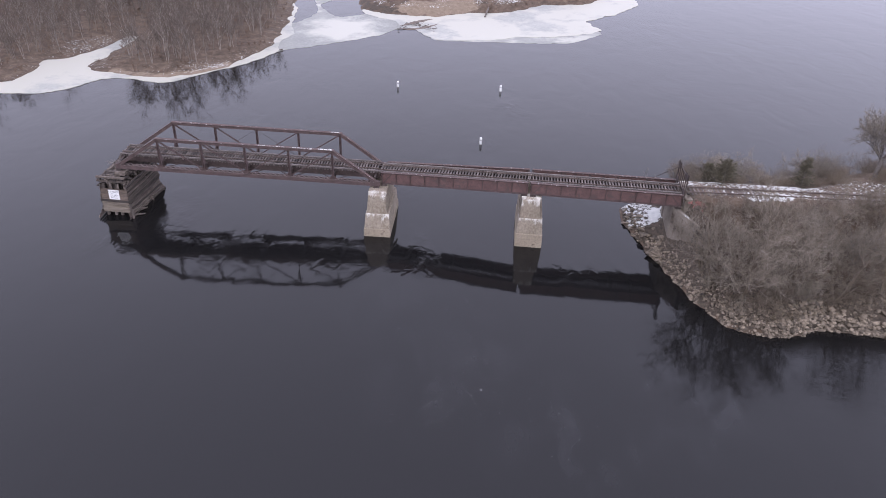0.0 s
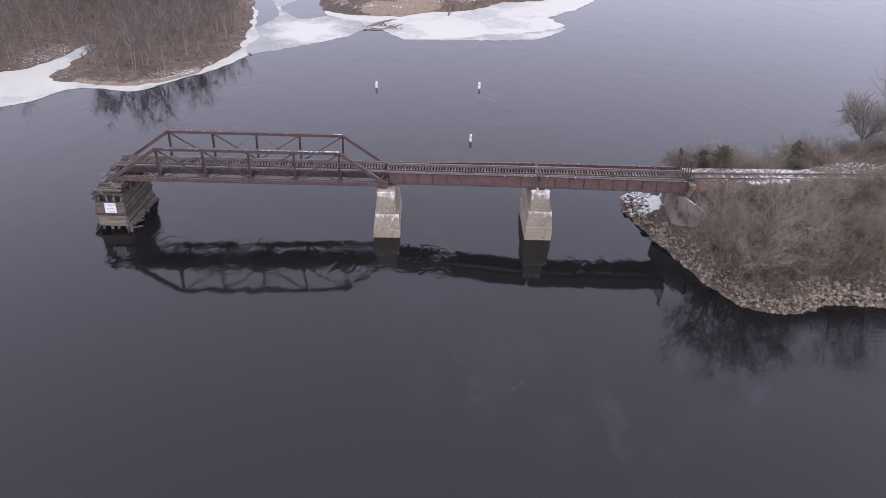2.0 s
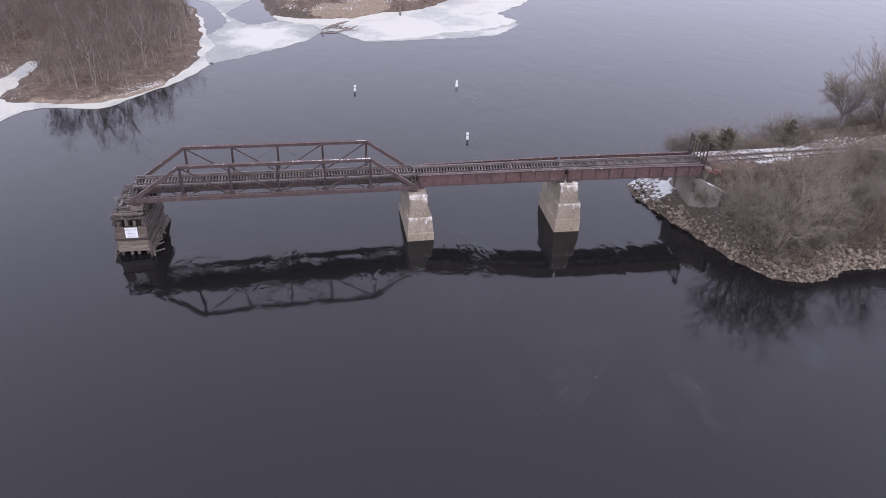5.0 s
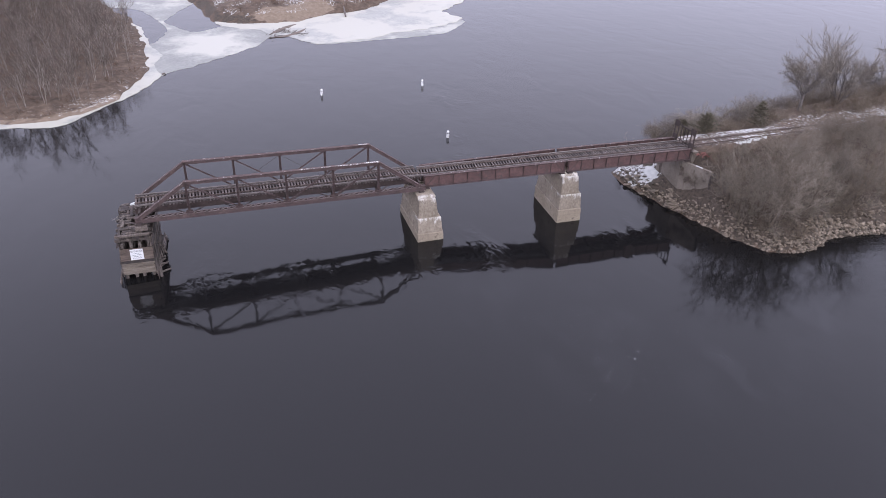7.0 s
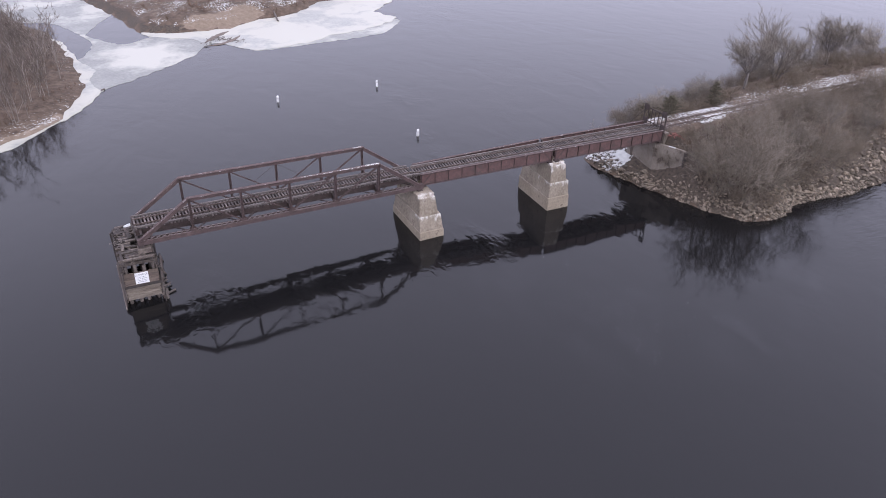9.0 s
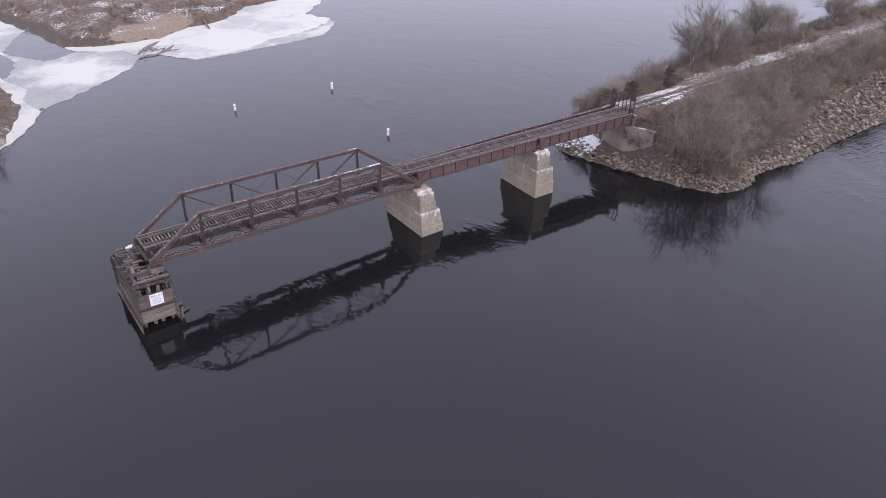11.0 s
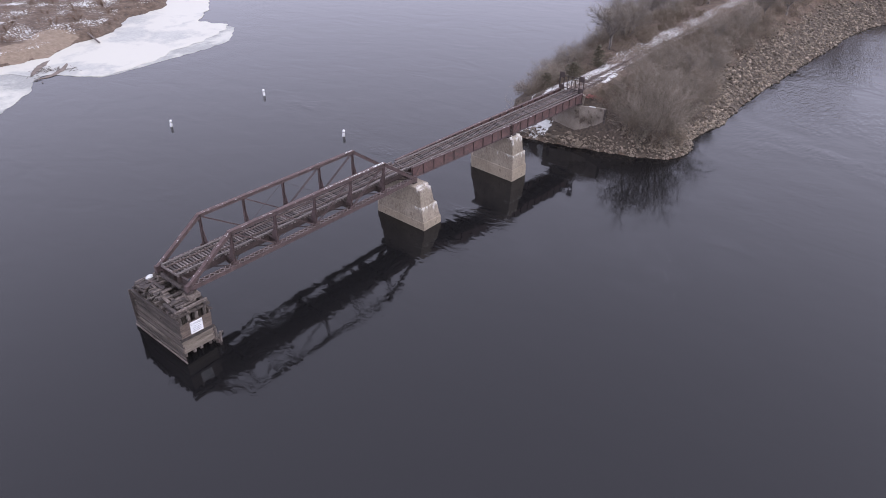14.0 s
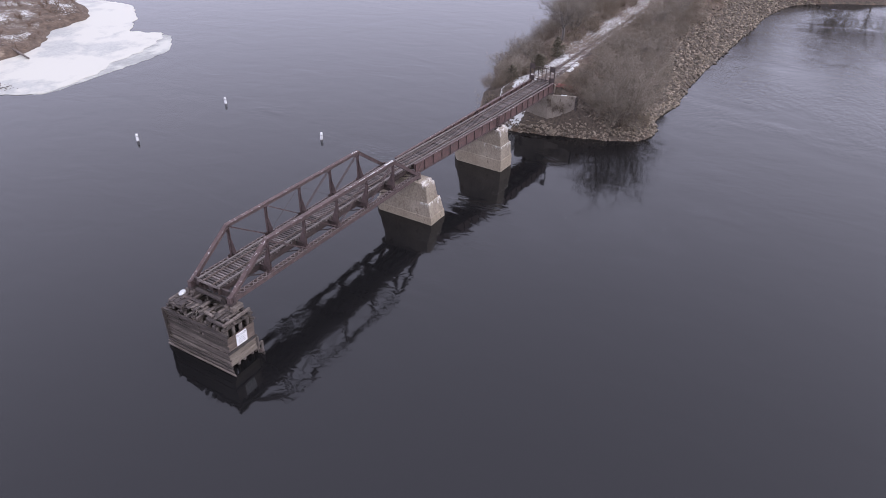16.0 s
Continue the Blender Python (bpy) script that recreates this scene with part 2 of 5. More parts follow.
POINT_SHORE = rounded([(-24.4, 151.6), (-21.3, 133), (-14.1, 127.4), (-4.3, 126), (3.3, 126.8), (10.9, 132), (18.4, 133), (26.1, 137.6), (33.8, 145.9), (49.1, 150.4), (57.1, 163.7), (62, 182.3), (77.1, 228.1), (309, 900), (927, 4000), (-927, 4000), (-103, 324), (-51.9, 239.9), (-31.4, 173.1)], 5, 1.2, 3)
BANK_SHORE = rounded([(39.6, 13.3), (38.7, 9.4), (39.7, 5), (41, 0), (42.3, -4), (43.8, -7.9), (45.3, -11.7), (46.9, -14.9), (49.1, -16.9), (52, -18), (56, -17.3), (60, -15.8), (68.7, -17.2), (86.5, -16.6), (104.3, -17.1), (133.9, -18.5), (158.3, -19.8), (176, -23.2), (186.1, -30.9), (196.6, -50), (267.8, -172.8), (927, -4000), (4000, -4000), (4000, 129.6), (309, 36.72), (121.8, 30.4), (91.8, 29.6), (74.5, 27.7), (65.2, 23.5), (59, 20.4), (50.9, 17.9), (44.7, 15.8)], 5, 0.7, 5)


def fbm(x, y, scale, seed=0.0):
    return np.array([noise.fractal((a * scale, b * scale, seed), 1.0, 2.0, 4) for a, b in zip(x.ravel(), y.ravel())]).reshape(x.shape)


def stone_band(x):
    """Width of the stony foot of the causeway, from the water up the slope."""
    return np.interp(x, [50, 60, 72, 88, 112], [3.0, 3.6, 5.0, 9.0, 10.5])


def heights(x, y):
    dw, dp, db = (depth_inside(p, x, y) for p in (WOODS_SHORE, POINT_SHORE, BANK_SHORE))
    rough = fbm(x, y, 0.12)
    hw = np.where(dw > 0, 0.12 + 1.5 * (1 - np.exp(-np.maximum(dw, 0) / 7)) + 0.35 * rough * np.minimum(dw / 4, 1), 0.12 * dw)
    hp = np.where(dp > 0, 0.1 + 3.4 * (1 - np.exp(-np.maximum(dp, 0) / 5.5)) + 0.5 * rough * np.minimum(dp / 4, 1), 0.12 * dp)
    slope = 0.56 * np.maximum(db, 0)
    top = 8.55 - 0.14 * np.maximum(np.abs(y - 4) - 5, 0)
    hb = np.where(db > 0, 0.05 + np.minimum(slope, top) + 0.45 * rough * np.clip(db / 3, 0, 1) * np.clip((np.abs(y - 4.8) - 2.0) / 4, 0.05, 1), 0.5 * db)
    fill = 8.65 - np.where(y > 3.3, 0.46, 0.62) * np.maximum(np.abs(y - 3.3) - 2.6, 0) + 0.2 * rough - 3.0 * np.maximum(45.8 - x, 0)
    fill = np.maximum(fill, 3.3 * np.exp(-((x - 44.6) ** 2 / 3.2 + (y - 0.6) ** 2 / 9.0)))
    fill = np.maximum(fill, np.minimum(4.2 * np.exp(-((x - 47.3) ** 2 + (y + 5.6) ** 2) / 12.0) + 1.0, 0.05 + 1.2 * np.maximum(db, 0)))
    hb = np.where((db > 0) & (x < 62), np.maximum(hb, np.minimum(fill, 8.55)), hb)
    # ballast between the ties
    hb = hb + np.where((hb > 7.9) & (x > 45.5), 0.31 * np.clip((2.5 - np.abs(y - 2.85 - (x - 45) * 0.0035)) / 1.0, 0, 1), 0)
    return np.maximum(np.maximum(np.maximum(hw, hp), hb), -2.5), dw, dp, db


gx = np.concatenate([[-4000, -1500, -600, -300, -200], np.arange(-150, 34, 2.0), np.arange(34, 120, 0.9), np.arange(120, 262, 2.0), [330, 600, 1500, 4000]])
gy = np.concatenate([[-4000, -1500, -500, -200], np.arange(-120, -24, 4.0), np.arange(-24, 32, 0.9), np.arange(32, 266, 2.0), [300, 400, 1000, 4000]])
GX, GY = np.meshgrid(gx, gy, indexing="ij")
GZ, DW, DP, DB = heights(GX, GY)
me = bpy.data.meshes.new("ground")
idx = np.arange(GX.size).reshape(GX.shape)
quads = np.stack([idx[:-1, :-1], idx[1:, :-1], idx[1:, 1:], idx[:-1, 1:]], -1).reshape(-1, 4)
me.from_pydata(np.stack([GX, GY, GZ], -1).reshape(-1, 3).tolist(), [], quads.tolist())
me.shade_smooth()
track_y = 2.85 + (GX - 45) * 0.0035
sand = np.clip(1 - np.abs(DW - 0.6) / 2.4, 0, 1) * np.clip((82 - GY) / 10, 0, 1) * (GX > -70) + np.where((DP > 0) & (GX < 18), np.clip(np.exp(-((GX - 2.0) / 12.5) ** 4) * (1.75 - DP / 6.5), 0, 1), 0)
snow = np.where(DP > 2.5, 0.405 + 0.22 * fbm(GX, GY, 0.16, 2.0), 0) + np.where(DW > 0, 0.31 + 0.14 * fbm(GX, GY, 0.08, 7.0) + 0.12 * np.exp(-np.maximum(DW, 0) / 2.5), 0) + np.where((DB > 3.5) & (GY > track_y + 1.7) & (GY < track_y + 5.7), np.where(GX < 65, 0.53, 0.45) + 0.1 * fbm(GX, GY, 0.11, 4.0), 0) + np.where((DB > 6) & (GY > track_y + 5.7) & (GY < track_y + 8.5), 0.36, 0) + np.where((DB > 7) & (GY < track_y - 1.6) & (GX > 53), 0.2, 0) + np.where((DB > 0) & (GX < 43) & (GY > 5), 0.525, 0) + np.where((GX > 44) & (GX < 52) & (GY > 6.9) & (GY < 12.4), np.where(GY < track_y + 5.7, 0.05, np.where(GY < track_y + 8.5, 0.26, 0.57)), 0) + np.where((DB > 6) & (np.abs(GY - track_y) < 1.7), np.where(np.abs(GY - track_y + 0.1) < 0.75, np.where(((GX > 53) & (GX < 63)) | ((GX > 74) & (GX < 116)), 0.51, 0.44), 0.38), 0)
stony = np.where((DP > 0) & (GX < -9) & (GX > -40), np.clip(1.2 - DP / 4, 0, 1), 0) + np.where(DB > 0, np.clip(1.5 - DB / np.maximum(6, 0.85 * stone_band(GX)), 0, 1), 0)
for key, field in (("sand", sand), ("snow", snow), ("stony", stony)):
    me.attributes.new(key, "FLOAT", "POINT").data.foreach_set("value", np.clip(field, 0, 1).ravel().astype(np.float32))


def ground_material():
    m = bpy.data.materials.new("winter_ground")
    m.use_nodes = True
    n, l = m.node_tree.nodes, m.node_tree.links
    b = n["Principled BSDF"]
    tc = n.new("ShaderNodeTexCoord")

    def cloudy(scale, detail=6):
        t = n.new("ShaderNodeTexNoise")
        t.inputs["Scale"].default_value, t.inputs["Detail"].default_value, t.inputs["Roughness"].default_value = scale, detail, 0.65
        l.new(tc.outputs["Object"], t.inputs["Vector"])
        return t.outputs["Fac"]

    def tones(fac, *stops):
        r = n.new("ShaderNodeValToRGB")
        while len(r.color_ramp.elements) < len(stops):
            r.color_ramp.elements.new(0.5)
        for e, (p, c) in zip(r.color_ramp.elements, stops):
            e.position, e.color = p, (*c, 1)
        l.new(fac, r.inputs["Fac"])
        return r.outputs["Color"]

    def laid(below, above, key, at=0.5, width=0.1, scale=0.35):
        """above over below where the field named key, broken up by noise, is high."""
        a, s, e, mix = n.new("ShaderNodeAttribute"), n.new("ShaderNodeMath"), n.new("ShaderNodeMapRange"), n.new("ShaderNodeMix")
        a.attribute_name = key
        s.operation = "ADD"
        l.new(a.outputs["Fac"], s.inputs[0])
        l.new(cloudy(scale), s.inputs[1])
        e.inputs["From Min"].default_value, e.inputs["From Max"].default_value = at, at + width
        l.new(s.outputs[0], e.inputs["Value"])
        mix.data_type = "RGBA"
        l.new(e.outputs["Result"], mix.inputs["Factor"])
        l.new(below, mix.inputs["A"])
        l.new(above, mix.inputs["B"])
        return mix.outputs["Result"]

    grass = tones(cloudy(0.6, 9), (0.3, (0.045, 0.032, 0.023)), (0.5, (0.1, 0.07, 0.049)), (0.7, (0.165, 0.12, 0.085)))
    sand_c = tones(cloudy(0.9, 8), (0.3, (0.15, 0.112, 0.08)), (0.7, (0.27, 0.21, 0.155)))
    stone_c = tones(cloudy(2.2, 8), (0.3, (0.028, 0.022, 0.017)), (0.7, (0.115, 0.09, 0.068)))
    snow_c = tones(cloudy(1.5), (0.3, (0.47, 0.48, 0.465)), (0.7, (0.64, 0.645, 0.61)))
    col = laid(grass, stone_c, "stony", 0.95, 0.15, 0.5)
    col = laid(col, sand_c, "sand", 0.95, 0.15, 0.25)
    col = laid(col, snow_c, "snow", 0.98, 0.08, 2.1)
    l.new(col, b.inputs["Base Color"])
    b.inputs["Roughness"].default_value = 0.95
    bmp = n.new("ShaderNodeBump")
    bmp.inputs["Strength"].default_value, bmp.inputs["Distance"].default_value = 0.7, 0.2
    l.new(cloudy(1.8, 9), bmp.inputs["Height"])
    l.new(bmp.outputs["Normal"], b.inputs["Normal"])
    return m


me.materials.append(ground_material())
tagged(new("ground", me), "brown winter ground with dead grass, sand and snow patches", "ground", kind="structure")


def water_material():
    m = bpy.data.materials.new("river_water")
    m.use_nodes = True
    n, l = m.node_tree.nodes, m.node_tree.links
    b = n["Principled BSDF"]
    b.inputs["Roughness"].default_value, b.inputs["IOR"].default_value = 0.06, 1.378
    tc = n.new("ShaderNodeTexCoord")

    def waves(scale, detail, stretch=(1, 1, 1), turn=0.0):
        mp, t = n.new("ShaderNodeMapping"), n.new("ShaderNodeTexNoise")
        mp.inputs["Scale"].default_value, mp.inputs["Rotation"].default_value = stretch, (0, 0, turn)
        l.new(tc.outputs["Object"], mp.inputs["Vector"])
        l.new(mp.outputs["Vector"], t.inputs["Vector"])
        t.inputs["Scale"].default_value, t.inputs["Detail"].default_value = scale, detail
        t.inputs["Distortion"].default_value = 0.6
        return t.outputs["Fac"]

    def times(a, b_, op="MULTIPLY"):
        k = n.new("ShaderNodeMath")
        k.operation = op
        l.new(a, k.inputs[0])
        if isinstance(b_, float):
            k.inputs[1].default_value = b_
        else:
            l.new(b_, k.inputs[1])
        return k.outputs[0]

    def stretch_to(a, lo, hi):
        k = n.new("ShaderNodeMapRange")
        k.inputs["From Min"].default_value, k.inputs["From Max"].default_value = lo, hi
        l.new(a, k.inputs["Value"])
        return k.outputs["Result"]

    def round_spot(x, y, reach):
        """1 at a place in the river, falling to 0 at its reach: eddies by the piers."""
        k = n.new("ShaderNodeVectorMath")
        k.operation = "DISTANCE"
        k.inputs[1].default_value = (x, y, 0)
        l.new(tc.outputs["Object"], k.inputs[0])
        return stretch_to(k.outputs["Value"], reach, reach * 0.25)

    eddies = round_spot(7, -2.5, 7)
    for spot in ((6, 17, 9), (14, 22, 9), (27, 14, 9), (22.5, 53, 7), (-30, 3, 10), (16.8, 35, 4), (-16, -4, 11), (-4, -5, 9), (31, -4, 7), (-34, -6, 7)):
        eddies = times(eddies, round_spot(*spot), "MAXIMUM")
    axis = n.new("ShaderNodeSeparateXYZ")
    l.new(tc.outputs["Object"], axis.inputs[0])
    windy = times(stretch_to(axis.outputs["Y"], -10.0, -28.0), stretch_to(axis.outputs["X"], 48.0, 80.0))
    windy = times(windy, round_spot(122, -31, 17), "MAXIMUM")
    patch = stretch_to(waves(0.035, 3, (1, 0.6, 1), 0.4), 0.42, 0.68)
    broken = stretch_to(waves(0.16, 4, (1, 0.5, 1), 0.5), 0.42, 0.62)
    ripple = times(times(waves(0.9, 3, (1, 0.5, 1), 0.3), times(patch, 0.12, "ADD")), 0.026)
    swell = times(waves(0.2, 2, (1, 0.6, 1), 0.8), 0.075)
    churn = times(times(times(waves(1.3, 3, (1, 0.6, 1), 0.5), broken), times(eddies, times(round_spot(8.5, -4, 9), 1.1), "ADD")), 0.12)
    wind = times(times(times(waves(1.0, 3, (0.5, 1.4, 1), 0.5), windy), stretch_to(waves(0.06, 3, (1, 0.6, 1), 0.2), 0.36, 0.6)), 0.24)
    # olive-dark water with wisps of silt and foam drifting off the bank
    wisp = round_spot(14, -27, 13)
    for spot in ((26, -36, 11), (4, -14, 9), (40, -30, 12), (122, -33, 16)):
        wisp = times(wisp, round_spot(*spot), "MAXIMUM")
    threads = stretch_to(waves(0.3, 9, (0.9, 0.5, 1), 0.5), 0.48, 0.82)
    silt = n.new("ShaderNodeMix")
    silt.data_type = "RGBA"
    silt.inputs["A"].default_value, silt.inputs["B"].default_value = (0.0084, 0.0082, 0.0084, 1), (0.019, 0.019, 0.0205, 1)
    l.new(times(wisp, threads), silt.inputs["Factor"])
    l.new(silt.outputs["Result"], b.inputs["Base Color"])
    bmp = n.new("ShaderNodeBump")
    bmp.inputs["Strength"].default_value, bmp.inputs["Distance"].default_value = 0.55, 1.0
    l.new(times(times(ripple, swell, "ADD"), times(churn, wind, "ADD"), "ADD"), bmp.inputs["Height"])
    l.new(bmp.outputs["Normal"], b.inputs["Normal"])
    return m


bm = B()
bmesh.ops.create_grid(bm, x_segments=8, y_segments=8, size=4000)
single("water", bm, water_material(), pose(0, 0, 0), "dark calm river water with faint ripples", "water", kind="structure")


def ice_material(name, dark, light, white, cover):
    """Snow on ice, with grey slush showing through in patches."""
    return surface(name, dark, light, 0.15, 0.45, 0.15, white, 0.05, cover)


SNOW_ICE = ice_material("snow_covered_ice", (0.272, 0.276, 0.252), (0.382, 0.382, 0.34), (0.452, 0.441, 0.375), 0.42)
GREY_ICE = ice_material("thin_grey_ice", (0.184, 0.19, 0.172), (0.283, 0.286, 0.256), (0.422, 0.418, 0.362), 0.5)


def drifted(m, centre, reach):
    """Wind-blown snow on an ice material: a soft ragged patch round a place on the river."""
    n, l = m.node_tree.nodes, m.node_tree.links
    b = n["Principled BSDF"]
    old = b.inputs["Base Color"].links[0].from_socket
    tc, mp, far, cloudy, fac, edge, mix = (n.new("ShaderNode" + k) for k in ("TexCoord", "Mapping", "VectorMath", "TexNoise", "Math", "MapRange", "Mix"))
    mp.vector_type = "POINT"
    mp.inputs["Location"].default_value = (-centre[0] / reach[0], -centre[1] / reach[1], 0)
    mp.inputs["Scale"].default_value = (1 / reach[0], 1 / reach[1], 0)
    far.operation = "LENGTH"
    cloudy.inputs["Scale"].default_value, cloudy.inputs["Detail"].default_value, cloudy.inputs["Roughness"].default_value = 0.16, 8, 0.65
    fac.operation = "MULTIPLY_ADD"
    fac.inputs[1].default_value = 2.4
    edge.inputs["From Min"].default_value, edge.inputs["From Max"].default_value = 2.45, 1.85
    mix.data_type = "RGBA"
    mix.inputs["B"].default_value = (0.452, 0.444, 0.382, 1)
    l.new(tc.outputs["Object"], mp.inputs["Vector"])
    l.new(tc.outputs["Object"], cloudy.inputs["Vector"])
    l.new(mp.outputs["Vector"], far.inputs[0])
    l.new(cloudy.outputs["Fac"], fac.inputs[0])
    l.new(far.outputs["Value"], fac.inputs[2])
    l.new(fac.outputs[0], edge.inputs["Value"])
    l.new(edge.outputs["Result"], mix.inputs["Factor"])
    l.new(old, mix.inputs["A"])
    l.new(mix.outputs["Result"], b.inputs["Base Color"])


drifted(GREY_ICE, (-23.0, 108.5), (9.0, 10.5))


def sheet(name, outline, thick, material, label, z=0.0):
    bm = B()
    f = bm.faces.new([bm.verts.new((x, y, z + thick)) for x, y in outline])
    side = bmesh.ops.extrude_face_region(bm, geom=[f])
    for v in [g for g in side["geom"] if isinstance(g, bmesh.types.BMVert)]:
        v.co.z = z - 0.1
    bmesh.ops.recalc_face_normals(bm, faces=bm.faces)
    bmesh.ops.triangulate(bm, faces=bm.faces)
    return single(name, bm, material, pose(0, 0, 0), label, "ice", kind="structure")


sheet("ice_shelf", rounded([(-309, 17.3), (-103, 36), (-83.8, 48.3), (-74.9, 49.9), (-69.9, 56.2), (-66.4, 60.5), (-60.4, 60.6), (-53.8, 59.3), (-47.9, 65.6), (-41.2, 73.6), (-37.3, 79.7), (-34.8, 86), (-36.1, 89.6), (-36.4, 95.3), (-35.1, 101.5), (-36.7, 107.5), (-37.9, 110.8), (-38.6, 116.8), (-39.9, 124.4), (-40.5, 128.9), (-42.6, 134.2), (-45.5, 135.2), (-60, 170), (-80, 215), (-309, 270)], 10, 0.6, 2), 0.09, SNOW_ICE, "white snow-covered ice rimming the wooded peninsula")
sheet("ice_shelf", rounded([(-20.6, 128.2), (-14, 121.9), (-8.6, 118.2), (-7.5, 114), (-3.2, 112.1), (0, 106.1), (4.3, 102.1), (17.1, 104), (25.7, 107.9), (35.3, 109.8), (42.9, 113.4), (49.4, 118.6), (46.4, 127.5), (54.1, 135.7), (64.2, 148.8), (65.7, 159.8), (61.9, 177.3), (67.8, 215.9), (92.7, 270), (0, 270), (-17.6, 147.6)], 10, 1.0, 6), 0.09, SNOW_ICE, "white snow-covered ice rimming the sandy point")
sheet("thin_ice", rounded([(2.2, 101.7), (15, 101.9), (27.7, 102.8), (39.5, 104.7), (48.8, 115.1), (47.3, 121.6), (21.5, 117.4), (2.2, 109.6)], 10, 0.8, 4), 0.03, GREY_ICE, "thin grey ice at the open water's edge")
sheet("thin_ice", rounded([(-38.6, 78.2), (-34.8, 86), (-28.1, 90.7), (-19.7, 97.2), (-12.3, 104), (-8.3, 110.1), (-3.6, 114.7), (-1.9, 123.2), (-12.4, 129.6), (-24.5, 121.7), (-27.6, 121.8), (-31.4, 127.2), (-34.2, 133.7), (-31.1, 144.1), (-27.4, 151.8), (-20.7, 164.6), (-60, 330), (-130, 330), (-55.3, 172), (-51.1, 155.4), (-42.8, 151), (-37.7, 140.4), (-33.7, 124.6), (-36.3, 114), (-37.9, 111.3), (-39.1, 104.9)], 10, 0.8, 5), 0.04, GREY_ICE, "thin grey ice across the side channel")


# ---------------------------------------------------------------- truss span
RAIL_Z = 8.83         # top of rail
TIE_TOP = 8.65
TR_X0, PANEL, TR_Y = -36.4, 6.3, 6.65
HALF = 3.1            # from the centre line to each truss
CH_Z, TOP_Z = 7.47, 12.12
TRUSS = pose(TR_X0, TR_Y, 0.25, 0, 1.0, 0)      # the span falls slightly towards the pier


LACING_BARS = [mesh_of(beam(B(), (-0.35, -q * 0.36, 0), (0.35, q * 0.36, 0), 0.1, 0.012), "lacing_bar", LACING) for q in (-1, 1)]


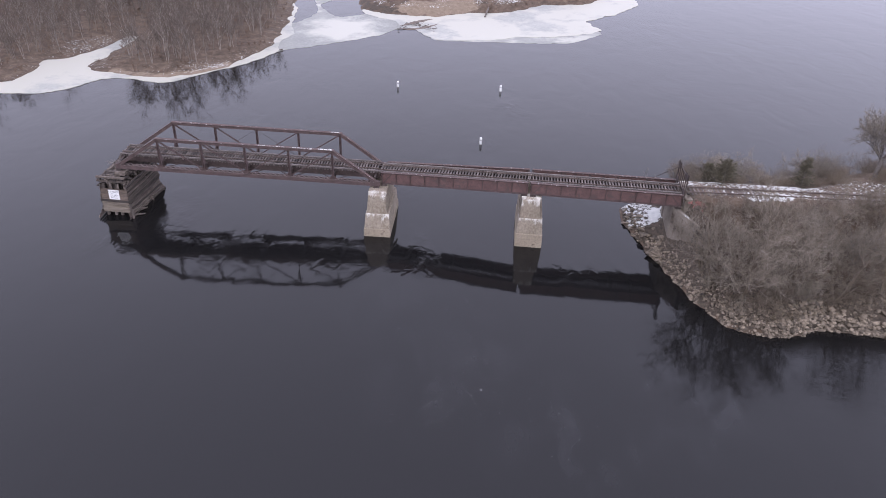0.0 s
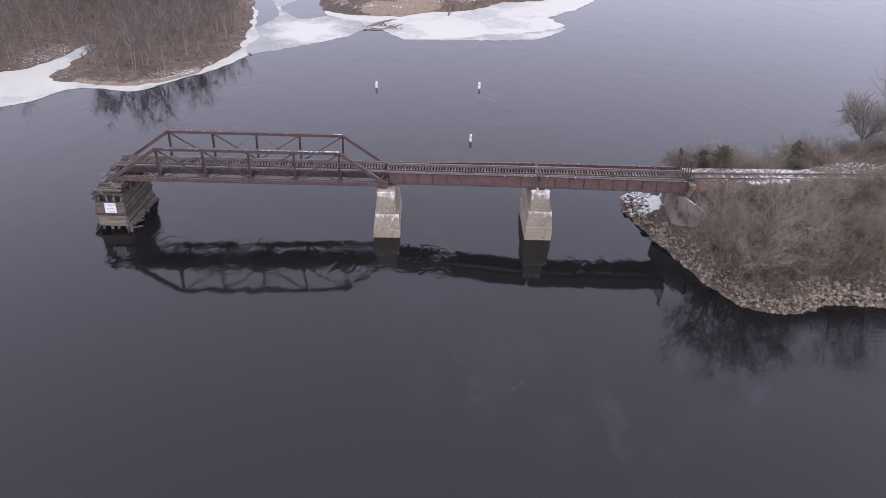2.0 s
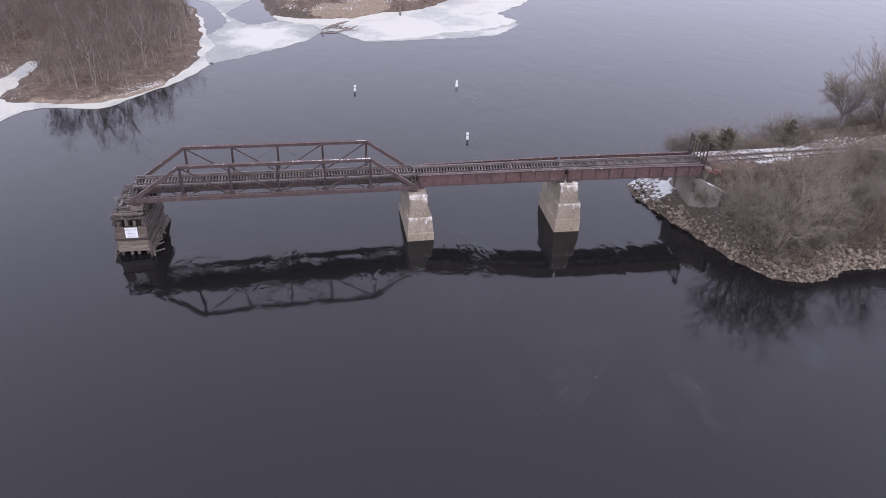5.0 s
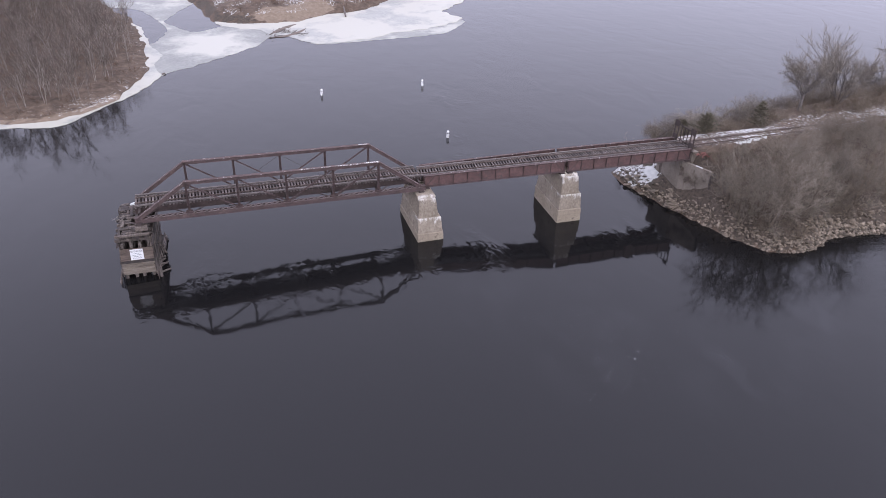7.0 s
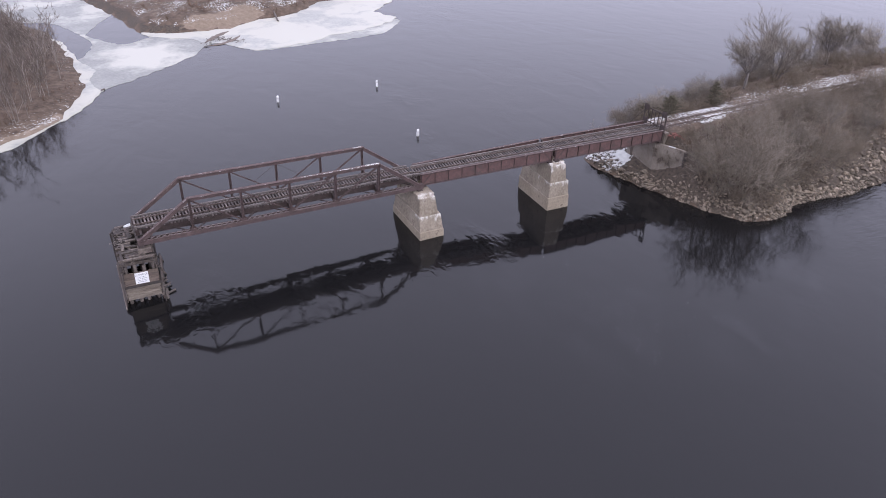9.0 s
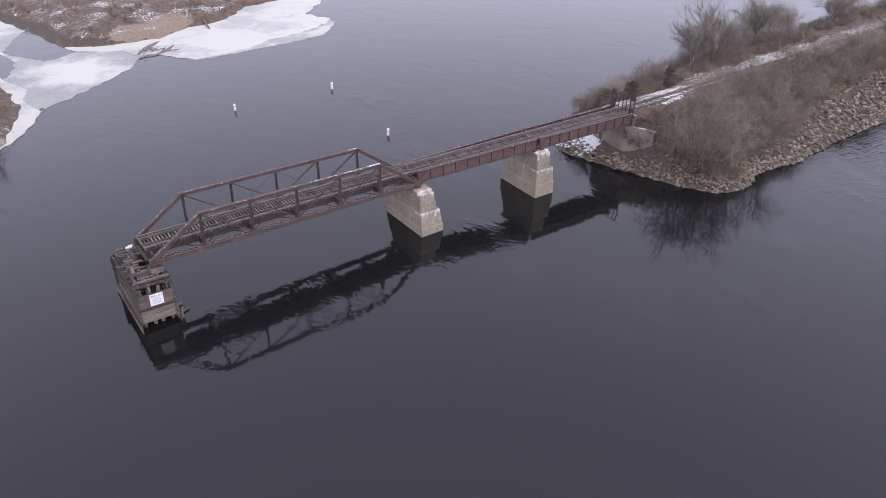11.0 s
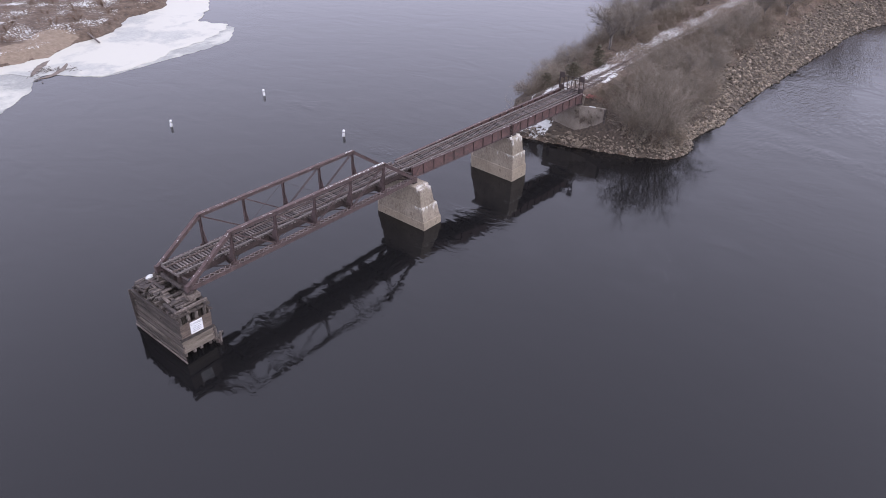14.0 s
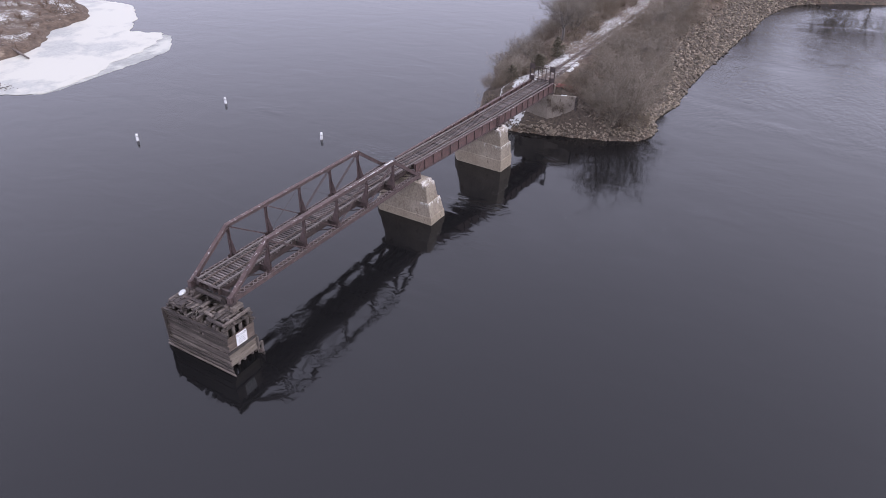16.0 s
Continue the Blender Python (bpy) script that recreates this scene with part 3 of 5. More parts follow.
def truss_span():
    t = thing("truss_bridge_span", TRUSS, "rusted riveted pony truss railway span on pier and crib", "bridge")
    X = [PANEL * i for i in range(7)]
    for s in (-1, 1):
        y = s * HALF
        # top chord: a box with an overhanging cover plate
        bm = B()
        beam(bm, (X[1] - 0.1, y, TOP_Z - 0.22), (X[5] + 0.1, y, TOP_Z - 0.22), 0.42, 0.4)
        part("top_chord", bm, RUST, t)
        bm = B()
        beam(bm, (X[1] - 0.22, y, TOP_Z), (X[5] + 0.22, y, TOP_Z), 0.54, 0.045)
        for i in (2, 4):
            beam(bm, (X[i] - 0.45, y, TOP_Z + 0.03), (X[i] + 0.45, y, TOP_Z + 0.03), 0.5, 0.03)
        part("cover_plate", bm, CHORD_TOP, t, "rusted cover plate flecked with white")
        for a, b in ((0, 1), (6, 5)):
            bm = B()
            beam(bm, (X[a], y, CH_Z), (X[b], y, TOP_Z - 0.2), 0.42, 0.42, (0, 0, 1))
            post = part("end_post", bm, RUST, t)
            bm = B()
            d = (Vector((X[b], y, TOP_Z - 0.2)) - Vector((X[a], y, CH_Z))).normalized()
            n_up = Vector((-d.z, 0, d.x)) if d.x > 0 else Vector((d.z, 0, -d.x))
            beam(bm, Vector((X[a], y, CH_Z)) + n_up * 0.23, Vector((X[b], y, TOP_Z - 0.2)) + n_up * 0.23, 0.52, 0.04)
            part("cover_plate", bm, CHORD_TOP, post)
            bm = B()
            block(bm, (X[a] - 0.4, y - 0.26, CH_Z - 0.45), (X[a] + 0.55, y + 0.26, CH_Z + 0.3), 0.02)
            part("gusset_plate", bm, RUST, t)
            bm = B()
            block(bm, (X[a] - 0.4, y - 0.4, 6.76), (X[a] + 0.4, y + 0.4, CH_Z - 0.44), 0.06)
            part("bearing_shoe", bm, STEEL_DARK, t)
        # bottom chord: two channels tied by lacing
        for o in (-0.38, 0.38):
            bm = B()
            beam(bm, (X[0], y + o, CH_Z - 0.12), (X[6], y + o, CH_Z - 0.12), 0.035, 0.54)
            for zz in (-0.39, 0.15):
                beam(bm, (X[0], y + o * 0.8, CH_Z + zz), (X[6], y + o * 0.8, CH_Z + zz), 0.11, 0.02)
            part("bottom_chord", bm, RUST, t)
        n = 8
        step = (PANEL - 0.7) / n
        for q, shared in zip((-1, 1), LACING_BARS):
            for k in range(6 * n):
                ob = new("lacing_bar", shared)
                ob.parent, ob.location = t, (X[k // n] + 0.35 + step * (k % n + 0.5), y, CH_Z + 0.175 + 0.008 * q)
        # posts with tapered knee plates on the inside
        for i in range(1, 6):
            bm = B()
            for o in (-0.13, 0.13):
                beam(bm, (X[i] + o, y, CH_Z + 0.1), (X[i] + o, y, TOP_Z - 0.4), 0.035, 0.3, (0, 1, 0))
            for k in range(9):
                z0 = CH_Z + 0.35 + k * 0.4
                for sgn in (-1, 1):
                    beam(bm, (X[i] - 0.13, y + sgn * 0.14, z0), (X[i] + 0.13, y + sgn * 0.14, z0 + 0.4 * (1 if k % 2 else 0.5)), 0.06, 0.012, (0, 1, 0))
            block(bm, (X[i] - 0.13, y - 0.012, CH_Z + 0.1), (X[i] + 0.13, y + 0.012, TOP_Z - 0.4))
            post = part("vertical_post", bm, RUST, t)
            bm = B()
            w = 0.018
            pts = [(0.12, CH_Z + 0.2), (1.15, CH_Z + 0.2), (0.95, CH_Z + 0.75), (0.3, CH_Z + 2.5), (0.12, CH_Z + 3.0)]
            va = [bm.verts.new((X[i] - w, y - s * a, z)) for a, z in pts]
            vb = [bm.verts.new((X[i] + w, y - s * a, z)) for a, z in pts]
            bm.faces.new(va)
            bm.faces.new(vb[::-1])
            for k in range(len(pts)):
                j = (k + 1) % len(pts)
                bm.faces.new((va[k], vb[k], vb[j], va[j]))
            bmesh.ops.recalc_face_normals(bm, faces=bm.faces)
            beam(bm, (X[i], y - s * 1.15, CH_Z + 0.25), (X[i], y - s * 0.15, CH_Z + 2.95), 0.14, 0.03, (1, 0, 0))
            part("knee_brace", bm, RUST, post)
            bm = B()
            block(bm, (X[i] - 0.4, y - s * 0.24 - 0.01, CH_Z - 0.2), (X[i] + 0.4, y - s * 0.24 + 0.01, CH_Z + 0.45))
            part("gusset_plate", bm, RUST, t)
            bm = B()
            block(bm, (X[i] - 0.4, y + s * 0.24 - 0.01, CH_Z - 0.2), (X[i] + 0.4, y + s * 0.24 + 0.01, CH_Z + 0.45))
            part("gusset_plate", bm, RUST, t)
        for a, b, w in ((1, 2, 0.13), (2, 3, 0.11), (4, 3, 0.11), (5, 4, 0.13)):
            bm = B()
            for o in (-0.12, 0.12):
                beam(bm, (X[a], y + o, TOP_Z - 0.35), (X[b], y + o, CH_Z + 0.15), 0.03, w, (0, 0, 1))
            for k in range(1, 14):
                f = k / 14
                p = Vector((X[a], y, TOP_Z - 0.35)).lerp(Vector((X[b], y, CH_Z + 0.15)), f)
                beam(bm, p + Vector((0, -0.13, 0)), p + Vector((0, 0.13, 0)), 0.1, 0.02)
            part("diagonal", bm, RUST, t)
        for a, b in ((3, 2), (3, 4)):
            bm = B()
            rod(bm, (X[a], y, TOP_Z - 0.35), (X[b], y, CH_Z + 0.15), 0.022, 0.022, 6)
            part("counter_rod", bm, STEEL_DARK, t)
    for i in range(7):
        bm = B()
        xx = X[i] + (0.25 if i == 0 else -0.25 if i == 6 else 0)
        block(bm, (xx - 0.015, -HALF + 0.25, CH_Z - 0.15), (xx + 0.015, HALF - 0.25, CH_Z + 0.72))
        for zz in (CH_Z - 0.15, CH_Z + 0.72):
            beam(bm, (xx, -HALF + 0.25, zz), (xx, HALF - 0.25, zz), 0.28, 0.03)
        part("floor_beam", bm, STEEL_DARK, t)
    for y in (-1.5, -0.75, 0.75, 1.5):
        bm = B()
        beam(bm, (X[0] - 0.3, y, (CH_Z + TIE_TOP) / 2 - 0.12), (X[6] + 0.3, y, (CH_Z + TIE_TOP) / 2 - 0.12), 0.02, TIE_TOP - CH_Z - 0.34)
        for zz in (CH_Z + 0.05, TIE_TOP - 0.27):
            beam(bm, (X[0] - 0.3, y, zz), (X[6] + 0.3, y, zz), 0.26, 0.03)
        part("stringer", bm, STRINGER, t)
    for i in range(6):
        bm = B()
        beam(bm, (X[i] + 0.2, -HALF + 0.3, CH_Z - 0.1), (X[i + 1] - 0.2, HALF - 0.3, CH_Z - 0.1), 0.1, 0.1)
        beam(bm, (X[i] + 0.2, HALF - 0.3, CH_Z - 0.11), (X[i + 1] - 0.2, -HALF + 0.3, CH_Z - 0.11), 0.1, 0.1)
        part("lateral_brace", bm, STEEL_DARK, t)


truss_span()


# ---------------------------------------------------------------- plate girder spans
G_DEEP = 1.75
NEAR_TOP = [Vector(p) for p in ((1.95, 4.5, 8.3), (23.35, 1.45, 9.4), (44.5, 0.4, 9.27))]
FAR_TOP = [Vector(p) for p in ((2.4, 8.3, 8.2), (23.75, 5.9, 9.36), (44.6, 5.15, 9.25))]
DECK = [Vector(p) for p in ((1.85, 6.45, 8.08), (23.45, 3.72, 9.02), (44.6, 2.85, 8.96))]     # the ties' top


def plate_girder(t, a, b, bays, out):
    """One riveted girder from a to b, the ends of its top flange; out is its outer side, -1 or 1."""
    down, way = Vector((0, 0, -1)), (b - a).normalized()
    side = Vector((-way.y, way.x, 0)).normalized()
    a, b = a + way * 0.08, b - way * 0.08
    bm = B()
    beam(bm, a + down * G_DEEP / 2, b + down * G_DEEP / 2, 0.024, G_DEEP)
    web = part("web_plate", bm, RUST_RED, t, "red oxide web plate")
    for z in (0.0, G_DEEP):
        bm = B()
        beam(bm, a + down * z, b + down * z, 0.42, 0.045)
        for o in (-0.06, 0.06):
            d = down * (z + (0.09 if z == 0 else -0.09)) + side * o
            beam(bm, a + d, b + d, 0.02, 0.15)
        part("flange", bm, CHORD_TOP if z == 0 else RUST, t)
    for k in range(bays + 1):
        p = a.lerp(b, (k + 0.07) / (bays + 0.14))
        bm = B()
        beam(bm, p + down * 0.04 + side * 0.1, p + down * (G_DEEP - 0.04) + side * 0.1, 0.03, 0.17, side)
        beam(bm, p + down * 0.04 - side * 0.1, p + down * (G_DEEP - 0.04) - side * 0.1, 0.03, 0.17, side)
        beam(bm, p + down * 0.04, p + down * (G_DEEP - 0.04), 0.15, 0.06, side)
        part("stiffener", bm, RUST, web)
        # sloping gusset from every second stiffener down to the deck, on the inner side
        if k % 2 == 0 and out > 0:
            bm = B()
            q = p - side * out * 0.16
            beam(bm, q + down * 0.03, q - side * out * 0.32 + down * 0.75, 0.06, 0.14, way)
            part("gusset", bm, STEEL_DARK, web)
    # inclined braces in the end bays
    for p, q in ((a, b), (b, a)):
        w = (q - p).normalized()
        bm = B()
        o = side * out * 0.16
        beam(bm, p + w * 0.3 + down * (G_DEEP - 0.1) + o, p + w * 1.6 + down * 0.1 + o, 0.02, 0.13)
        part("end_brace", bm, RUST, t)
        bm = B()
        c = p + w * 0.42 + down * (G_DEEP + 0.13)
        block(bm, (c.x - 0.42, c.y - 0.36, c.z - 0.11), (c.x + 0.42, c.y + 0.36, c.z + 0.1), 0.05)
        part("bearing", bm, STEEL_DARK, t)


def girder_span(k, bays, label):
    t = thing("girder_bridge_span", pose(0, 0, 0), label, "bridge", "girder spans")
    way = (NEAR_TOP[k + 1] - NEAR_TOP[k]).normalized() * 0.1
    ends = [(NEAR_TOP[k] + way, NEAR_TOP[k + 1] - way), (FAR_TOP[k] + way, FAR_TOP[k + 1] - way)]
    for (a, b), out in zip(ends, (-1, 1)):
        plate_girder(t, a, b, bays, out)
    (na, nb), (fa, fb) = ends
    for i in range(7):
        f = (i + 0.2) / 6.4
        n, g = na.lerp(nb, f), fa.lerp(fb, f)
        low, high = Vector((0, 0, 0.2 - G_DEEP)), Vector((0, 0, -1.0))
        bm = B()
        beam(bm, n + low, g + low, 0.1, 0.1)
        beam(bm, n + low, g + high, 0.09, 0.09)
        beam(bm, g + low, n + high, 0.09, 0.09)
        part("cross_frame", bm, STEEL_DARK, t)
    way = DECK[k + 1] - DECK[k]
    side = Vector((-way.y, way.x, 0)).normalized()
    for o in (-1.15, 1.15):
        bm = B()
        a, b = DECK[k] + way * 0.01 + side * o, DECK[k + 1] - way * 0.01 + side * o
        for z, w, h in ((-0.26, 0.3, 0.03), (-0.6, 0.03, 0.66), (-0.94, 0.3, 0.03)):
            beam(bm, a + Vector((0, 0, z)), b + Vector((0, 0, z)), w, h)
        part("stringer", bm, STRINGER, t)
    return t


girder_span(0, 10, "rusted red plate girder railway span on concrete piers")
girder_span(1, 10, "rusted red plate girder railway span reaching the abutment")


# ---------------------------------------------------------------- track
def rail_bm(x0, x1, y, z):
    bm = B()
    beam(bm, (x0, y, z - 0.02), (x1, y, z - 0.02), 0.07, 0.04)
    beam(bm, (x0, y, z - 0.08), (x1, y, z - 0.08), 0.02, 0.1)
    beam(bm, (x0, y, z - 0.145), (x1, y, z - 0.145), 0.14, 0.03)
    return bm


def tie_mesh(long, wide=0.22, tall=0.24):
    bm = B()
    block(bm, (-wide / 2, -long / 2, -tall), (wide / 2, long / 2, 0), 0.012)
    return mesh_of(bm, "tie", TIE_WOOD)


def track(m, length, pitch, long, label, guards=True, timber=0.17):
    t = thing("railway_track", m, label, "railway track", "track sections")
    for y in (-0.7525, 0.7525):
        part("rail", rail_bm(0, length, y, RAIL_Z), RAIL_STEEL, t)
    if guards:
        for y in (-long / 2 + timber, long / 2 - timber):
            x, n = 0.0, 0
            while x < length - 1:
                e = min(x + 6.1, length)
                bm = B()
                block(bm, (x, y - 0.12, TIE_TOP), (e - 0.03, y + 0.12, TIE_TOP + 0.17), 0.012)
                part("guard_timber", bm, GUARD_WOOD, t)
                x = e
    shared = tie_mesh(long)
    k, x = random.Random(5), 0.12
    while x < length - 0.1:
        ob = new("tie", shared)
        ob.parent = t
        ob.matrix_local = pose(x, k.uniform(-0.06, 0.06), TIE_TOP + k.uniform(-0.015, 0.01), 0, 0, k.uniform(-1, 1))
        x += pitch
    return t


track(TRUSS @ pose(-0.3, 0, -0.1), 38.2, 0.42, 3.4, "open-deck track on grey weathered ties over the truss")
def on_deck(a, b):
    """The frame of a track whose ties' top runs from a to b."""
    d = b - a
    flat = math.hypot(d.x, d.y)
    return pose(a.x, a.y, a.z, 0, 0, math.degrees(math.atan2(d.y, d.x))) @ pose(0, 0, 0, 0, -math.degrees(math.atan2(d.z, flat))) @ pose(0, 0, -TIE_TOP)


for k in (0, 1):
    track(on_deck(DECK[k], DECK[k + 1]), (DECK[k + 1] - DECK[k]).length - 0.04, 0.43, 3.0, "open-deck track on grey weathered ties between the girders", True, 0.12)
track(pose(44.7, 2.85, 8.9 - TIE_TOP, 0, 0, 0.2), 80.0, 0.55, 2.6, "rusty track in ballast and snow along the causeway", False)


# ---------------------------------------------------------------- piers, abutment
def prism(bm, base, top):
    """A body between two outlines of equal count, given as (x, y, z) rows."""
    lo, hi = [bm.verts.new(p) for p in base], [bm.verts.new(p) for p in top]
    bm.faces.new(lo[::-1])
    bm.faces.new(hi)
    for k in range(len(lo)):
        j = (k + 1) % len(lo)
        bm.faces.new((lo[k], lo[j], hi[j], hi[k]))
    bmesh.ops.recalc_face_normals(bm, faces=bm.faces)
    bmesh.ops.bevel(bm, geom=list(bm.edges), offset=0.05, segments=1, affect="EDGES")
    return bm


def cutwater(x0, x1, y0, y1, z, nose):
    c = (x0 + x1) / 2
    return [(x0, y0, z), (x1, y0, z), (x1, y1, z), (c + 0.5, y1 + nose, z), (c - 0.5, y1 + nose, z), (x0, y1, z)]


def limed(m, ledge):
    """Pale lime streaks that run down from the ledges of a pier."""
    n, l = m.node_tree.nodes, m.node_tree.links
    b = n["Principled BSDF"]
    old = b.inputs["Base Color"].links[0].from_socket
    tc, mp, split, streak, edge, mix = (n.new("ShaderNode" + k) for k in ("TexCoord", "Mapping", "SeparateXYZ", "TexNoise", "MapRange", "Mix"))
    mp.inputs["Scale"].default_value = (1, 1, 0.4)
    streak.inputs["Scale"].default_value, streak.inputs["Detail"].default_value, streak.inputs["Roughness"].default_value = 1.25, 9, 0.72
    edge.inputs["From Min"].default_value, edge.inputs["From Max"].default_value = 0.76, 0.9
    mix.data_type = "RGBA"
    mix.inputs["B"].default_value = (0.6, 0.575, 0.53, 1)
    l.new(tc.outputs["Object"], mp.inputs["Vector"])
    l.new(mp.outputs["Vector"], streak.inputs["Vector"])
    l.new(tc.outputs["Object"], split.inputs[0])

    def ramp(lo, hi, top, axis="Z"):
        k = n.new("ShaderNodeMapRange")
        k.inputs["From Min"].default_value, k.inputs["From Max"].default_value, k.inputs["To Max"].default_value = lo, hi, top
        l.new(split.outputs[axis], k.inputs["Value"])
        return k.outputs["Result"]

    def join(a, c, op):
        k = n.new("ShaderNodeMath")
        k.operation = op
        l.new(a, k.inputs[0])
        l.new(c, k.inputs[1])
        return k.outputs[0]

    low = join(ramp(ledge - 1.9, ledge - 0.1, 0.34), ramp(ledge + 0.02, ledge - 0.02, 1.0), "MULTIPLY")
    high = ramp(ledge + 0.5, ledge + 2.9, 0.36)
    nose = ramp(6.0, 1.2, 1.0, "Y")       # streaks strongest towards the near face
    l.new(join(streak.outputs["Fac"], join(join(low, high, "ADD"), nose, "MULTIPLY"), "ADD"), edge.inputs["Value"])
    l.new(edge.outputs["Result"], mix.inputs["Factor"])
    l.new(old, mix.inputs["A"])
    l.new(mix.outputs["Result"], b.inputs["Base Color"])


TALL_CONCRETE = CONCRETE.copy()
limed(CONCRETE, 3.42)
limed(TALL_CONCRETE, 4.55)


def pier(m, wide, far, courses, seat, label, concrete=CONCRETE):
    """A stepped pier: courses are rows of height, side inset and near-face inset, from the water up; seat is its top."""
    t = thing("bridge_pier", m, label, "bridge pier", "river piers")
    (z1, i1, n1), (z2, i2, n2), (z3, i3, n3) = courses
    part("footing", prism(B(), cutwater(0, wide, 0, far, -2.4, 1.5), cutwater(0.06, wide - 0.06, n1 - 0.05, far - 0.1, z1, 1.4)), WET_CONCRETE, t, "damp brown concrete base course")
    part("shaft", prism(B(), cutwater(i1, wide - i1, n1 + 0.06, far - 0.2, z1 - 0.01, 1.2), cutwater(i2, wide - i2, n2, far - 0.5, z2, 1.0)), concrete, t)
    part("upper_shaft", prism(B(), cutwater(i2 + 0.12, wide - i2 - 0.3, n2 + 0.22, far - 0.6, z2 - 0.01, 0.9), cutwater(i3, wide - i3 - 0.25, n3, far - 0.7, z3, 0.7)), concrete, t)
    bm = B()
    block(bm, (i3 - 0.12, n3 + 0.55, z3 - 0.02), (wide - i3 - 0.1, far + 0.1, seat), 0.05, 0.04)
    part("bridge_seat", bm, concrete, t)
    return t


p1 = pier(pose(-0.05, 0.06, 0, 0, 0, -0.5), 3.95, 9.9, ((1.22, 0.12, 0.2), (3.42, 0.28, 0.82), (6.0, 0.62, 1.45)), 6.3, "stepped weathered concrete river pier with pale stains")
for y in (TR_Y - HALF, TR_Y + HALF):
    bm = B()
    block(bm, (0.85, y - 0.65, 5.98), (1.95, y + 0.55, 6.36), 0.04, 0.03)
    part("pedestal", bm, CONCRETE, p1)
pier(pose(21.83, -0.33, 0, 0, 0, -2.4), 3.95, 9.0, ((2.1, 0.12, 0.1), (4.55, 0.3, 0.3), (7.2, 0.6, 0.72)), 7.42, "tall stepped weathered concrete river pier with pale stains", TALL_CONCRETE)


def abutment():
    t = thing("abutment", pose(43.9, 3.1, 0.3, 0, 0, -3), "grey stained concrete bridge abutment under the girder ends", "abutment")
    bm = B()
    block(bm, (-0.3, -2.3, -0.5), (3.0, 4.4, 6.85), 0.0, 0.05)
    part("breast_wall", bm, ABUTMENT, t)
    bm = B()
    block(bm, (1.0, -2.6, 6.15), (2.0, 2.9, 8.3), 0.0, 0.04)
    part("back_wall", bm, ABUTMENT, t)
    part("wing_wall", prism(B(), [(-0.4, -2.32, -0.5), (1.7, -6.9, -0.5), (2.3, -6.9, -0.5), (0.6, -2.32, -0.5)], [(-0.2, -2.32, 6.75), (1.9, -6.86, 6.75), (2.35, -6.86, 6.75), (0.4, -2.32, 6.75)]), ABUTMENT, t)
    bm = B()
    block(bm, (1.75, -7.3, 0.5), (2.3, -6.92, 6.6), 0.03)
    part("end_timber", bm, DARK_WOOD, t, "dark upright timber at the wall's end")
    bm = B()
    beam(bm, (0.82, -4.3, 6.81), (1.3, -5.35, 6.81), 0.26, 0.1)
    part("coping_plank", bm, SNOW, t, "snow-covered plank on the wall")


abutment()


